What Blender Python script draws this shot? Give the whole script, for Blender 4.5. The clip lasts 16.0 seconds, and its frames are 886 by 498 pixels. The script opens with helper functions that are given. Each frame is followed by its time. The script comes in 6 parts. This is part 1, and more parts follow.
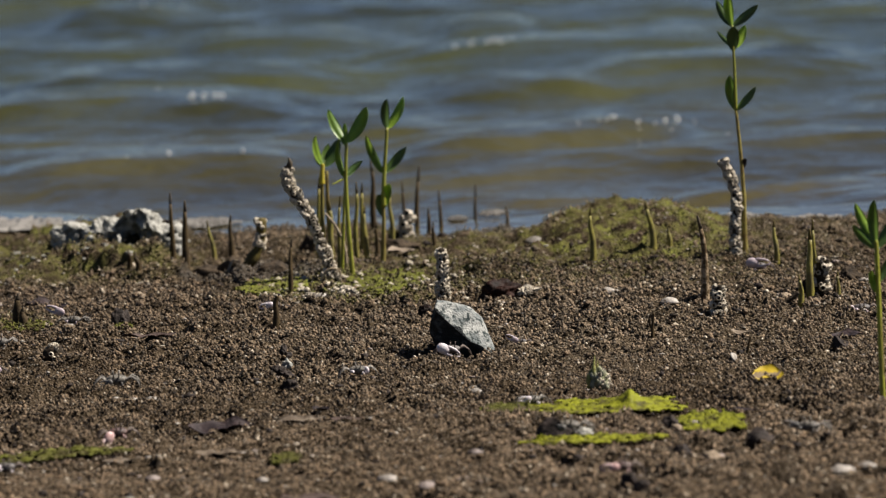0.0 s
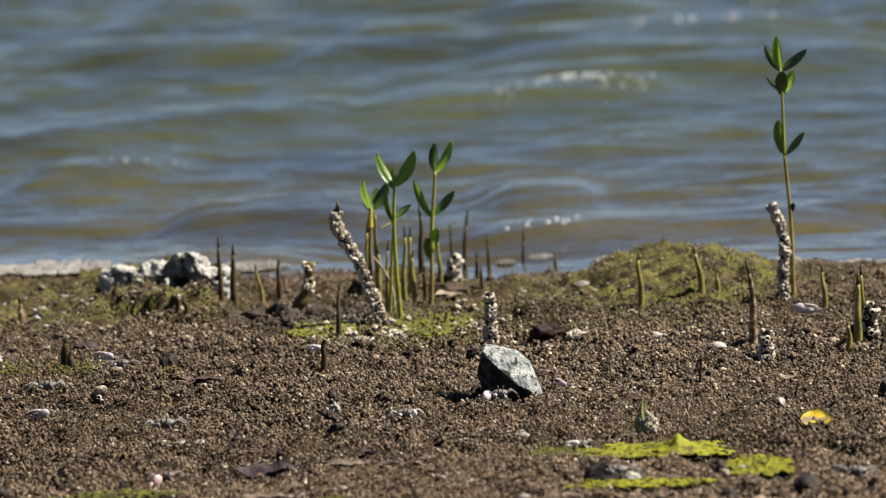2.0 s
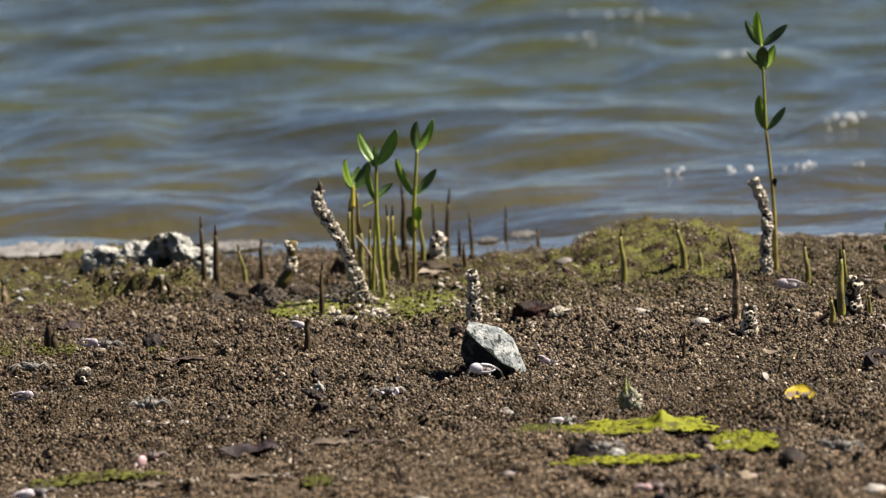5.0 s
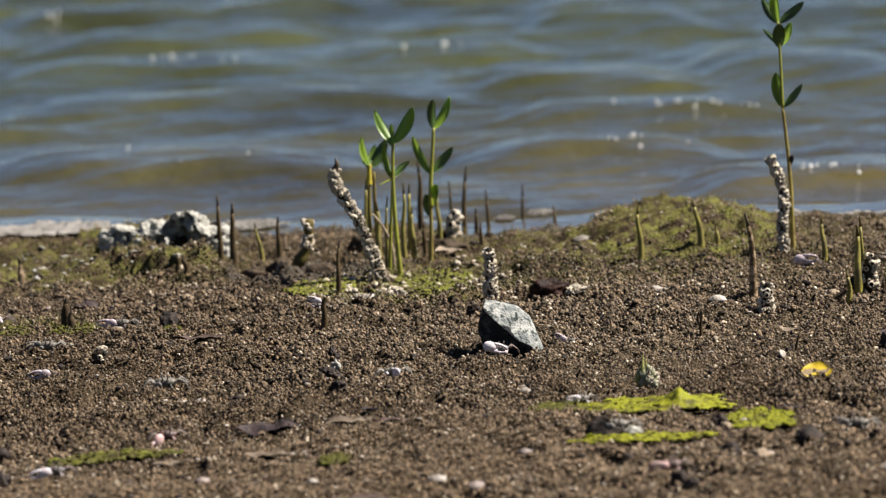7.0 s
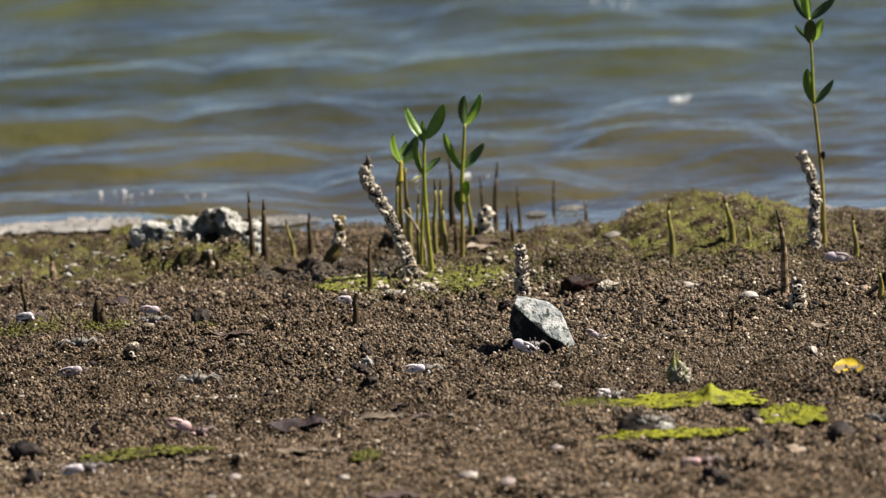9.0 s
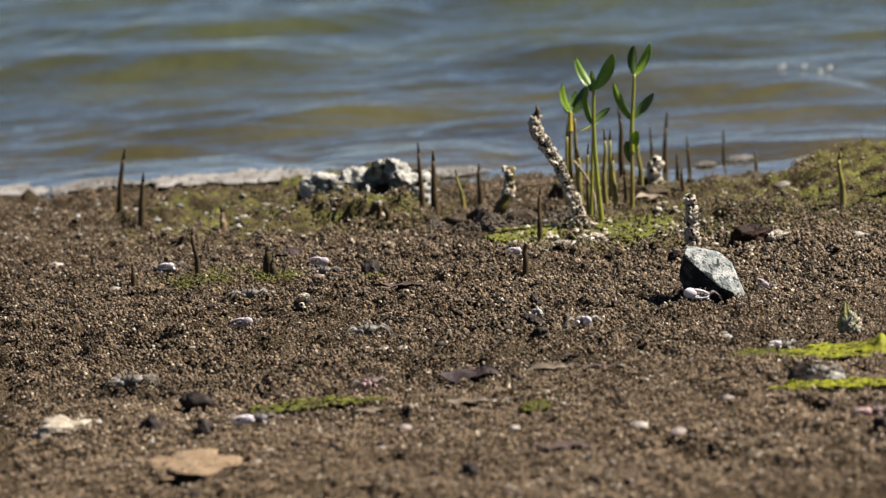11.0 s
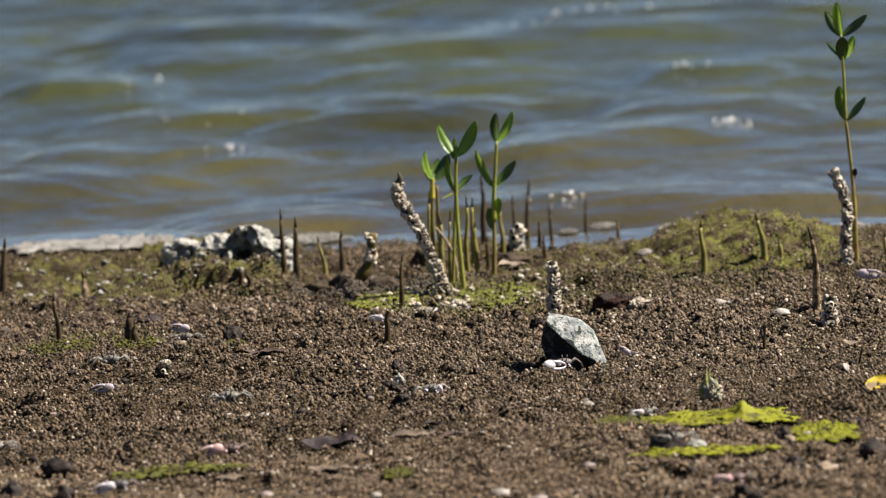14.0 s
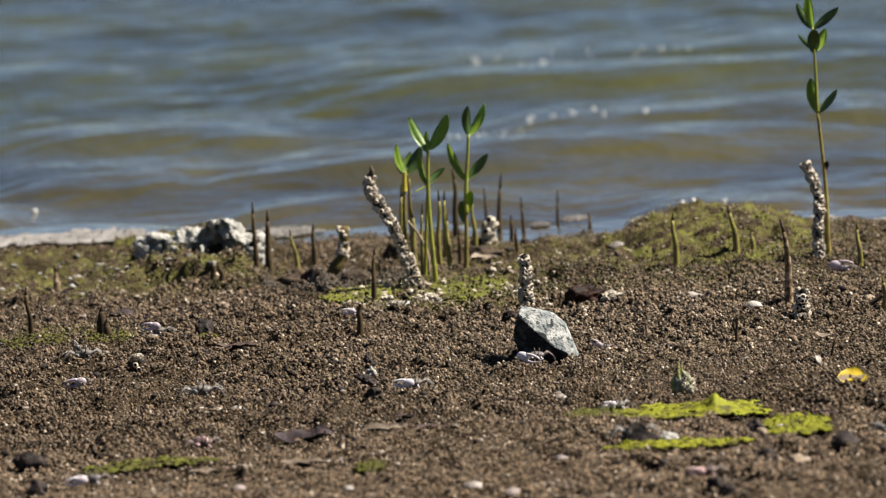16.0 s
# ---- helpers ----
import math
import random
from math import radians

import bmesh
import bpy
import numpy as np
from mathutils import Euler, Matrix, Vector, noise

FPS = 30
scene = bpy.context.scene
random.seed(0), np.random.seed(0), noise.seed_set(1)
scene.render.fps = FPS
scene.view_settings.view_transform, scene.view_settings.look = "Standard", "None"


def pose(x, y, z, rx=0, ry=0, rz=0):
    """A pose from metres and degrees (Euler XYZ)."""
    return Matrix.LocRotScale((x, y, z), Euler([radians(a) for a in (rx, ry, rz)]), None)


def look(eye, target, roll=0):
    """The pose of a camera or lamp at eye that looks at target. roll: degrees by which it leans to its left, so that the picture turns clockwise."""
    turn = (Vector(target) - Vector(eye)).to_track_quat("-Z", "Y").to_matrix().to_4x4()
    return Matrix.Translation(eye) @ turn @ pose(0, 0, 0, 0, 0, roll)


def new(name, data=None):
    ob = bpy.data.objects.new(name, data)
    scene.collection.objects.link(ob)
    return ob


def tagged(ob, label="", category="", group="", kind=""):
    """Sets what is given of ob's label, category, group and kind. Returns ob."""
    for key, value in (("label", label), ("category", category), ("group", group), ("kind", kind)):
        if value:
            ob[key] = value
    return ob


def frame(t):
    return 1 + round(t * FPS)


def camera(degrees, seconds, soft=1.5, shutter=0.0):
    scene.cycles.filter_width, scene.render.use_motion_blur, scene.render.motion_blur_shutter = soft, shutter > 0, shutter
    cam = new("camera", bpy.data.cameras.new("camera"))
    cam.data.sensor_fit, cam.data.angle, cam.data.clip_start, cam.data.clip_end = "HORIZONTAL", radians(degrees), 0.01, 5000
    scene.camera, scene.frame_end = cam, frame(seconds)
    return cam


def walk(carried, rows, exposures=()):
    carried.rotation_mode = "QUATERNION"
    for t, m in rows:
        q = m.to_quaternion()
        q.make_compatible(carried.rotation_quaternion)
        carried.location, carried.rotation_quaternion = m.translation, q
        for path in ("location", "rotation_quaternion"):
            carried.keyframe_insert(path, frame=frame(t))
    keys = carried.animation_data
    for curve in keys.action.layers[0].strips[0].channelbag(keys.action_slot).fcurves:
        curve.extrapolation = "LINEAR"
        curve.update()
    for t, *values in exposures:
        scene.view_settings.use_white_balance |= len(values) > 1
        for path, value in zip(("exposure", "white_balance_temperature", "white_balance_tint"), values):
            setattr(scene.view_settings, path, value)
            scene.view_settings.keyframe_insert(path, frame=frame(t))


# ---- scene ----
cam = camera(9.5, 16.0, soft=1.25)
EYE = (0.0, 0.0, 0.95)
cam.data.dof.use_dof = True
cam.data.dof.focus_distance = 6.12
cam.data.dof.aperture_fstop = 7.6
# seconds, yaw, pitch, roll: a long lens on a loose tripod head
ROWS = [
    (0.0, -0.034, -7.928, 2.588),
    (0.5, 0.275, -7.677, 2.443),
    (1.0, 0.484, -7.460, 2.539),
    (1.5, 0.521, -7.413, 2.554),
    (2.0, 0.494, -7.432, 2.538),
    (2.5, 0.449, -7.480, 2.718),
    (3.0, 0.392, -7.513, 2.755),
    (3.5, 0.325, -7.522, 2.843),
    (4.0, 0.249, -7.598, 2.980),
    (4.5, 0.237, -7.656, 3.018),
    (6.8, 0.279, -7.798, 3.055),
    (7.0, 0.405, -7.907, 3.151),
    (7.5, 0.762, -7.981, 3.065),
    (8.0, 0.857, -7.929, 2.987),
    (8.5, 0.836, -7.906, 2.981),
    (9.0, 0.733, -7.929, 3.239),
    (9.5, 1.056, -8.003, 3.403),
    (10.0, 2.019, -8.261, 3.756),
    (10.2, 2.403, -8.367, 3.770),
    (12.3, 2.498, -8.195, 3.553),
    (12.5, 2.387, -8.146, 3.534),
    (13.0, 1.934, -7.979, 3.441),
    (13.5, 1.398, -7.824, 3.473),
    (14.0, 1.069, -7.723, 3.312),
    (14.5, 0.856, -7.779, 3.383),
    (15.0, 0.760, -7.901, 3.304),
    (15.5, 0.728, -7.900, 3.436),
    (16.0, 0.757, -7.814, 3.379),
]
walk(cam, [(t, pose(*EYE, 90 + pitch, roll, yaw)) for t, yaw, pitch, roll in ROWS], exposures=[(0.0, 0.86, 6500, 13), (0.5, 1.11, 6500, 13), (1.0, 1.24, 6500, 13), (1.5, 1.31, 6500, 13), (16.0, 1.31, 6500, 13)])

# ---- light ----
SUN_TO = Vector((0.64, 0.06, 0.765)).normalized()
world = bpy.data.worlds.new("sky")
scene.world = world
world.use_nodes = True
wn = world.node_tree
sky = wn.nodes.new("ShaderNodeTexSky")
sky.sky_type = "NISHITA"
sky.sun_disc = False
sky.dust_density = 0.0
sky.ozone_density = 2.0
sky.altitude = 3200.0
sky.sun_elevation = math.asin(SUN_TO.z)
sky.sun_rotation = math.atan2(SUN_TO.x, SUN_TO.y)
wn.links.new(sky.outputs[0], wn.nodes["Background"].inputs[0])
wn.nodes["Background"].inputs[1].default_value = 0.0315
sun_data = bpy.data.lights.new("sun", "SUN")
sun_data.energy = 5.75
sun_data.angle = radians(0.53)
sun_data.color = (1.0, 0.93, 0.82)
sun = new("sun", sun_data)
sun.matrix_world = look(SUN_TO * 30, (0, 0, 0))


# ---- materials ----
def mat(name, colour, second=None, scale=40.0, rough=0.7, bump=0.3, fine=250.0, spec=0.1, low=0.35, high=0.65,
        vary=0.15, metal=0.0, translucent=0.0, bump_distance=0.002):
    """Two colours mixed by noise at two scales, with relief; each object a little lighter or darker."""
    m = bpy.data.materials.new(name)
    m.use_nodes = True
    nt = m.node_tree
    n, l = nt.nodes, nt.links
    b = n["Principled BSDF"]
    second = second or tuple(c * 0.6 for c in colour)
    co = n.new("ShaderNodeTexCoord")
    a = n.new("ShaderNodeTexNoise")
    a.inputs["Scale"].default_value, a.inputs["Detail"].default_value = scale, 5
    f = n.new("ShaderNodeTexNoise")
    f.inputs["Scale"].default_value, f.inputs["Detail"].default_value = fine, 3
    for t in (a, f):
        l.new(co.outputs["Object"], t.inputs["Vector"])
    r = n.new("ShaderNodeMapRange")
    r.inputs[1].default_value, r.inputs[2].default_value = low, high
    l.new(a.outputs[0], r.inputs[0])
    mix = n.new("ShaderNodeMix")
    mix.data_type = "RGBA"
    mix.inputs[6].default_value, mix.inputs[7].default_value = (*second, 1), (*colour, 1)
    l.new(r.outputs[0], mix.inputs[0])
    info = n.new("ShaderNodeObjectInfo")
    add = n.new("ShaderNodeMath")
    add.operation = "MULTIPLY_ADD"
    l.new(f.outputs[0], add.inputs[0])
    add.inputs[1].default_value = 0.6
    l.new(info.outputs["Random"], add.inputs[2])
    val = n.new("ShaderNodeMapRange")
    val.inputs[1].default_value, val.inputs[2].default_value = 0.1, 1.5
    val.inputs[3].default_value, val.inputs[4].default_value = 1 - vary * 1.6, 1 + vary * 1.6
    l.new(add.outputs[0], val.inputs[0])
    hsv = n.new("ShaderNodeHueSaturation")
    l.new(val.outputs[0], hsv.inputs["Value"])
    l.new(mix.outputs[2], hsv.inputs["Color"])
    l.new(hsv.outputs[0], b.inputs["Base Color"])
    b.inputs["Roughness"].default_value, b.inputs["Metallic"].default_value = rough, metal
    b.inputs["Specular IOR Level"].default_value = spec
    bp = n.new("ShaderNodeBump")
    bp.inputs["Strength"].default_value, bp.inputs["Distance"].default_value = bump, bump_distance
    l.new(f.outputs[0], bp.inputs["Height"])
    l.new(bp.outputs[0], b.inputs["Normal"])
    if translucent:
        tr = n.new("ShaderNodeBsdfTranslucent")
        l.new(hsv.outputs[0], tr.inputs[0])
        ms = n.new("ShaderNodeMixShader")
        ms.inputs[0].default_value = translucent
        l.new(b.outputs[0], ms.inputs[1])
        l.new(tr.outputs[0], ms.inputs[2])
        l.new(ms.outputs[0], n["Material Output"].inputs[0])
    return m


def mud_material(name, grains):
    """Brown pelleted mud, with green where the 'moss' attribute says algae grow and darker where 'wet'."""
    m = bpy.data.materials.new(name)
    m.use_nodes = True
    nt = m.node_tree
    n, l = nt.nodes, nt.links
    b = n["Principled BSDF"]
    geo = n.new("ShaderNodeNewGeometry")

    def noise_at(scale, detail=4):
        t = n.new("ShaderNodeTexNoise")
        t.inputs["Scale"].default_value, t.inputs["Detail"].default_value = scale, detail
        l.new(geo.outputs["Position"], t.inputs["Vector"])
        return t.outputs[0]

    def blend(fac, one, two):
        x = n.new("ShaderNodeMix")
        x.data_type = "RGBA"
        for k, v in ((0, fac), (6, one), (7, two)):
            if hasattr(v, "default_value"):
                l.new(v, x.inputs[k])
            else:
                x.inputs[k].default_value = (*v, 1)
        return x.outputs[2]

    def ramp(v, lo, hi, to_lo=0.0, to_hi=1.0):
        x = n.new("ShaderNodeMapRange")
        for k, y in enumerate((lo, hi, to_lo, to_hi)):
            x.inputs[k + 1].default_value = y
        l.new(v, x.inputs[0])
        return x.outputs[0]

    big, mid, fine = noise_at(6.0), noise_at(70.0), noise_at(420.0, 2)
    brown = blend(ramp(mid, 0.35, 0.68), (0.042, 0.033, 0.023), (0.115, 0.088, 0.059))
    brown = blend(ramp(big, 0.45, 0.7, 0.0, 0.45), brown, (0.122, 0.091, 0.061))
    if grains:
        pick = geo.outputs["Random Per Island"]
        # a random share of near-black pellets stands for shaded gaps
        brown = blend(ramp(pick, 0.26, 0.08), brown, (0.016, 0.011, 0.007))
        brown = blend(ramp(pick, 0.34, 1.0, 0.0, 1.0), brown, (0.200, 0.142, 0.091))
        # a few pale pellets paint the wet sunlit highlights
        brown = blend(ramp(pick, 0.976, 0.980), brown, (0.40, 0.34, 0.26))
    else:
        brown = blend(ramp(fine, 0.38, 0.62), (0.010, 0.0065, 0.0035), brown)
        brown = blend(ramp(fine, 0.69, 0.76), brown, (0.24, 0.20, 0.155))
    dry = n.new("ShaderNodeAttribute")
    dry.attribute_name = "dry"
    pale = n.new("ShaderNodeMix")
    pale.data_type, pale.blend_type = "RGBA", "MULTIPLY"
    pale.inputs[0].default_value = 1.0
    pale.inputs[7].default_value = (1.38, 1.43, 1.48, 1)
    l.new(brown, pale.inputs[6])
    brown = blend(dry.outputs["Fac"], brown, pale.outputs[2])
    at = n.new("ShaderNodeAttribute")
    at.attribute_name = "moss"
    green = blend(ramp(mid, 0.4, 0.62), (0.080, 0.070, 0.030), (0.150, 0.156, 0.040))
    mk = n.new("ShaderNodeMath")
    mk.operation = "MULTIPLY"
    l.new(ramp(noise_at(45.0, 5), 0.42, 0.58), mk.inputs[0])
    l.new(at.outputs["Fac"], mk.inputs[1])
    col = blend(mk.outputs[0], brown, green)
    wet = n.new("ShaderNodeAttribute")
    wet.attribute_name = "wet"
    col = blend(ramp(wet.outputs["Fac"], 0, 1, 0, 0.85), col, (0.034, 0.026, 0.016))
    l.new(col, b.inputs["Base Color"])
    l.new(ramp(wet.outputs["Fac"], 0.6, 1, 0.5 if grains else 0.9, 0.3), b.inputs["Roughness"])
    l.new(ramp(wet.outputs["Fac"], 0.6, 1, 0.10 if grains else 0.0, 0.4), b.inputs["Specular IOR Level"])
    bp = n.new("ShaderNodeBump")
    bp.inputs["Strength"].default_value, bp.inputs["Distance"].default_value = 1.0, 0.005
    l.new(fine, bp.inputs["Height"])
    l.new(bp.outputs[0], b.inputs["Normal"])
    return m


def water_material(name="sea_water", ripple=1.0):
    """Clear shallow sea over brown mud: brown near the shore, olive further out, with a rippled gloss."""
    m = bpy.data.materials.new(name)
    m.use_nodes = True
    nt = m.node_tree
    n, l = nt.nodes, nt.links
    b = n["Principled BSDF"]
    geo = n.new("ShaderNodeNewGeometry")
    sep = n.new("ShaderNodeSeparateXYZ")
    l.new(geo.outputs["Position"], sep.inputs[0])
    r = n.new("ShaderNodeMapRange")
    r.inputs[1].default_value, r.inputs[2].default_value = 7.3, 9.5
    l.new(sep.outputs["Y"], r.inputs[0])
    mix = n.new("ShaderNodeMix")
    mix.data_type = "RGBA"
    mix.inputs[6].default_value, mix.inputs[7].default_value = (0.055, 0.043, 0.013, 1), (0.036, 0.039, 0.009, 1)
    l.new(r.outputs[0], mix.inputs[0])
    t0 = n.new("ShaderNodeTexNoise")
    t0.inputs["Scale"].default_value, t0.inputs["Detail"].default_value = 2.2, 4
    l.new(geo.outputs["Position"], t0.inputs["Vector"])
    hsv = n.new("ShaderNodeHueSaturation")
    r2 = n.new("ShaderNodeMapRange")
    r2.inputs[1].default_value, r2.inputs[2].default_value, r2.inputs[3].default_value, r2.inputs[4].default_value = 0.3, 0.7, 0.6, 1.4
    l.new(t0.outputs[0], r2.inputs[0])
    l.new(r2.outputs[0], hsv.inputs["Value"])
    l.new(mix.outputs[2], hsv.inputs["Color"])
    l.new(hsv.outputs[0], b.inputs["Base Color"])
    b.inputs["Roughness"].default_value = 0.06
    b.inputs["IOR"].default_value = 1.48
    b.inputs["Coat Weight"].default_value = 1.0
    b.inputs["Coat Roughness"].default_value = 0.13
    b.inputs["Coat IOR"].default_value = 1.48
    co = n.new("ShaderNodeTexCoord")
    mp = n.new("ShaderNodeMapping")
    mp.inputs["Scale"].default_value = (1.0, 1.5, 1.0)
    l.new(co.outputs["Object"], mp.inputs[0])
    t = n.new("ShaderNodeTexNoise")
    t.inputs["Scale"].default_value, t.inputs["Detail"].default_value = 13.0, 3
    l.new(mp.outputs[0], t.inputs["Vector"])
    bp = n.new("ShaderNodeBump")
    bp.inputs["Strength"].default_value, bp.inputs["Distance"].default_value = ripple, 0.0125
    l.new(t.outputs[0], bp.inputs["Height"])
    at = n.new("ShaderNodeAttribute")
    at.attribute_name = "chop"
    t2 = n.new("ShaderNodeTexNoise")
    t2.inputs["Scale"].default_value, t2.inputs["Detail"].default_value = 48.0, 0
    l.new(mp.outputs[0], t2.inputs["Vector"])
    b2 = n.new("ShaderNodeBump")
    b2.inputs["Distance"].default_value = 0.035
    dome = n.new("ShaderNodeMapRange")
    dome.interpolation_type = "SMOOTHSTEP"
    dome.inputs[1].default_value, dome.inputs[2].default_value = 0.60, 0.78
    l.new(t2.outputs[0], dome.inputs[0])
    l.new(at.outputs["Fac"], b2.inputs["Strength"])
    l.new(dome.outputs[0], b2.inputs["Height"])
    rr = n.new("ShaderNodeMapRange")
    rr.inputs[3].default_value, rr.inputs[4].default_value = 0.13, 0.12
    l.new(at.outputs["Fac"], rr.inputs[0])
    l.new(rr.outputs[0], b.inputs["Roughness"])
    l.new(bp.outputs[0], b2.inputs["Normal"])
    l.new(b2.outputs[0], b.inputs["Normal"])
    l.new(b2.outputs[0], b.inputs["Coat Normal"])
    return m


# bead white that stands in for sun glints on the crests
GLINT_WHITE = mat("painted_glint", (0.86, 0.86, 0.84), (0.74, 0.74, 0.72), 40, 0.3, 0.0, 300, spec=0.5)
MUD = mud_material("mud", False)
PELLET = mud_material("mud_pellets", True)
WATER = water_material()
CALM = water_material("calm_shallow_water", 0.22)


def rock_material():
    """Pale grey stone, broken by dark blue-grey cracks and flecks."""
    m = mat("grey_stone", (0.34, 0.345, 0.325), (0.15, 0.165, 0.165), 60, 0.85, 0.5, 420, spec=0.05, low=0.38, high=0.58, vary=0.4, bump_distance=0.006)
    n, l = m.node_tree.nodes, m.node_tree.links
    b = n["Principled BSDF"]
    base = b.inputs["Base Color"].links[0].from_socket
    co = n.new("ShaderNodeTexCoord")
    fac = None
    for scale, stretch, lo, hi in ((170.0, (1.0, 1.0, 0.5), 0.51, 0.59), (48.0, (1.0, 1.0, 1.0), 0.56, 0.65)):
        mp = n.new("ShaderNodeMapping")
        mp.inputs["Scale"].default_value = stretch
        mp.inputs["Rotation"].default_value = (0.3, 0.7, 0.2)
        l.new(co.outputs["Object"], mp.inputs[0])
        t = n.new("ShaderNodeTexNoise")
        t.inputs["Scale"].default_value, t.inputs["Detail"].default_value, t.inputs["Roughness"].default_value = scale, 6, 0.7
        l.new(mp.outputs[0], t.inputs["Vector"])
        r = n.new("ShaderNodeMapRange")
        r.inputs[1].default_value, r.inputs[2].default_value = lo, hi
        l.new(t.outputs[0], r.inputs[0])
        if fac is None:
            fac = r.outputs[0]
        else:
            mx = n.new("ShaderNodeMath")
            mx.operation = "MAXIMUM"
            l.new(fac, mx.inputs[0])
            l.new(r.outputs[0], mx.inputs[1])
            fac = mx.outputs[0]
    mix = n.new("ShaderNodeMix")
    mix.data_type = "RGBA"
    l.new(fac, mix.inputs[0])
    l.new(base, mix.inputs[6])
    mix.inputs[7].default_value = (0.035, 0.045, 0.045, 1)
    l.new(mix.outputs[2], b.inputs["Base Color"])
    return m


ROCK = rock_material()
CORAL = mat("pale_coral_stone", (0.285, 0.282, 0.255), (0.13, 0.128, 0.110), 110, 0.9, 0.9, 260, low=0.32, high=0.52)
# dark copy of the stone for its shaded faces
ROCK_SHADE = mat("rock_shade", (0.075, 0.085, 0.088), (0.018, 0.021, 0.022), 90, 0.7, 1.0, 420, low=0.5, high=0.68, bump_distance=0.005)
PALE_ROOT = mat("pale_dry_root", (0.36, 0.30, 0.22), (0.19, 0.15, 0.10), 90, 0.8, 0.6, 400)
PALE_CRUST = mat("pale_greenish_crust", (0.27, 0.27, 0.20), (0.10, 0.105, 0.05), 120, 0.9, 0.8, 400)
# near-black shade colour for the coral's hollows
HOLLOW_SHADE = mat("hollow_shade", (0.018, 0.019, 0.017), (0.008, 0.009, 0.008), 160, 0.8, 0.8, 400)
BARNACLE = mat("barnacle_shell", (0.60, 0.54, 0.44), (0.27, 0.235, 0.18), 300, 0.85, 0.5, 900, vary=0.3)
CRUST = mat("crusty_bark", (0.045, 0.036, 0.026), (0.016, 0.013, 0.010), 160, 0.9, 0.9, 600)
HOLE = mat("barnacle_mouth", (0.008, 0.007, 0.006))
BARK = mat("root_bark", (0.060, 0.044, 0.029), (0.02, 0.016, 0.012), 120, 0.85, 0.7, 500)
OLIVE = mat("olive_root", (0.21, 0.185, 0.03), (0.085, 0.07, 0.018), 60, 0.6, 0.4, 400, spec=0.4)
BROWN = mat("brown_root", (0.075, 0.052, 0.024), (0.032, 0.023, 0.013), 70, 0.65, 0.4, 400)
GREY_ROOT = mat("weathered_root", (0.27, 0.205, 0.135), (0.065, 0.044, 0.022), 170, 0.8, 0.6, 400, low=0.44, high=0.62)
OLIVE_DARK = mat("dark_olive_root", (0.10, 0.080, 0.022), (0.06, 0.046, 0.018), 80, 0.6, 0.4, 400)
DARK_TIP = mat("grey_root_tip", (0.085, 0.068, 0.048), (0.04, 0.032, 0.022))
STEM = mat("green_stem", (0.26, 0.29, 0.025), (0.17, 0.16, 0.022), 40, 0.5, 0.2, 300, spec=0.4)
STEM_BROWN = mat("woody_stem", (0.20, 0.175, 0.045), (0.12, 0.085, 0.03), 60, 0.6, 0.3, 300)
STEM_YELLOW = mat("yellow_stem", (0.55, 0.42, 0.03), (0.30, 0.25, 0.03), 60, 0.5, 0.2, 300)
LEAF = mat("green_leaf", (0.15, 0.25, 0.032), (0.09, 0.17, 0.024), 50, 0.42, 0.3, 300, spec=0.5, translucent=0.4)
LEAF_BRIGHT = mat("bright_leaf", (0.30, 0.44, 0.05), (0.19, 0.32, 0.038), 50, 0.4, 0.2, 300, spec=0.5, translucent=0.5)
LEAF_DARK = mat("dark_leaf", (0.07, 0.13, 0.025), (0.04, 0.08, 0.017), 50, 0.4, 0.2, 300, spec=0.5, translucent=0.2)
ALGAE = mat("sea_lettuce", (0.185, 0.195, 0.016), (0.055, 0.050, 0.014), 85, 0.55, 0.8, 220, low=0.34, high=0.56, translucent=0.25)
TAN_GRIT = mat("tan_grit", (0.19, 0.135, 0.085), (0.095, 0.066, 0.040), 200, 0.8, 0.5, 500)
ALGAE_MID = mat("green_algae", (0.125, 0.135, 0.020), (0.055, 0.046, 0.022), 130, 0.6, 0.8, 320, low=0.4, high=0.58, translucent=0.2)
ALGAE_DULL = mat("dull_algae", (0.095, 0.10, 0.018), (0.05, 0.043, 0.017), 80, 0.6, 0.8, 260, translucent=0.2)
WEED = mat("pale_weed", (0.25, 0.25, 0.085), (0.12, 0.12, 0.04), 150, 0.6, 0.8, 500)
SHELL = mat("white_shell", (0.34, 0.315, 0.285), (0.16, 0.142, 0.12), 120, 0.5, 0.3, 500, vary=0.3)
SHELL_PINK = mat("pinkish_shell", (0.27, 0.23, 0.21), (0.13, 0.105, 0.095), 120, 0.5, 0.3, 500, vary=0.3)
FOAM = mat("wet_foam_and_sand", (0.185, 0.176, 0.160), (0.085, 0.080, 0.072), 30, 0.5, 0.7, 200, vary=0.2)
CREAM = mat("cream_stone", (0.33, 0.295, 0.24), (0.19, 0.16, 0.12), 90, 0.9, 0.9, 300)
SANDSTONE = mat("pale_sandstone", (0.26, 0.21, 0.155), (0.14, 0.108, 0.076), 60, 0.9, 0.8, 280)
DARK_STONE = mat("dark_stone", (0.042, 0.033, 0.029), (0.012, 0.010, 0.009), 80, 0.7, 0.6, 320)
DEAD_DARK = mat("blackened_leaf", (0.034, 0.023, 0.023), (0.012, 0.009, 0.010), 60, 0.6, 0.5, 300, spec=0.15)
DEAD_RED = mat("rotten_leaf", (0.022, 0.0085, 0.0055), (0.008, 0.0045, 0.0035), 90, 0.6, 0.8, 320)
DEAD_TAN = mat("tan_dead_leaf", (0.20, 0.165, 0.125), (0.085, 0.064, 0.046), 60, 0.6, 0.5, 300)
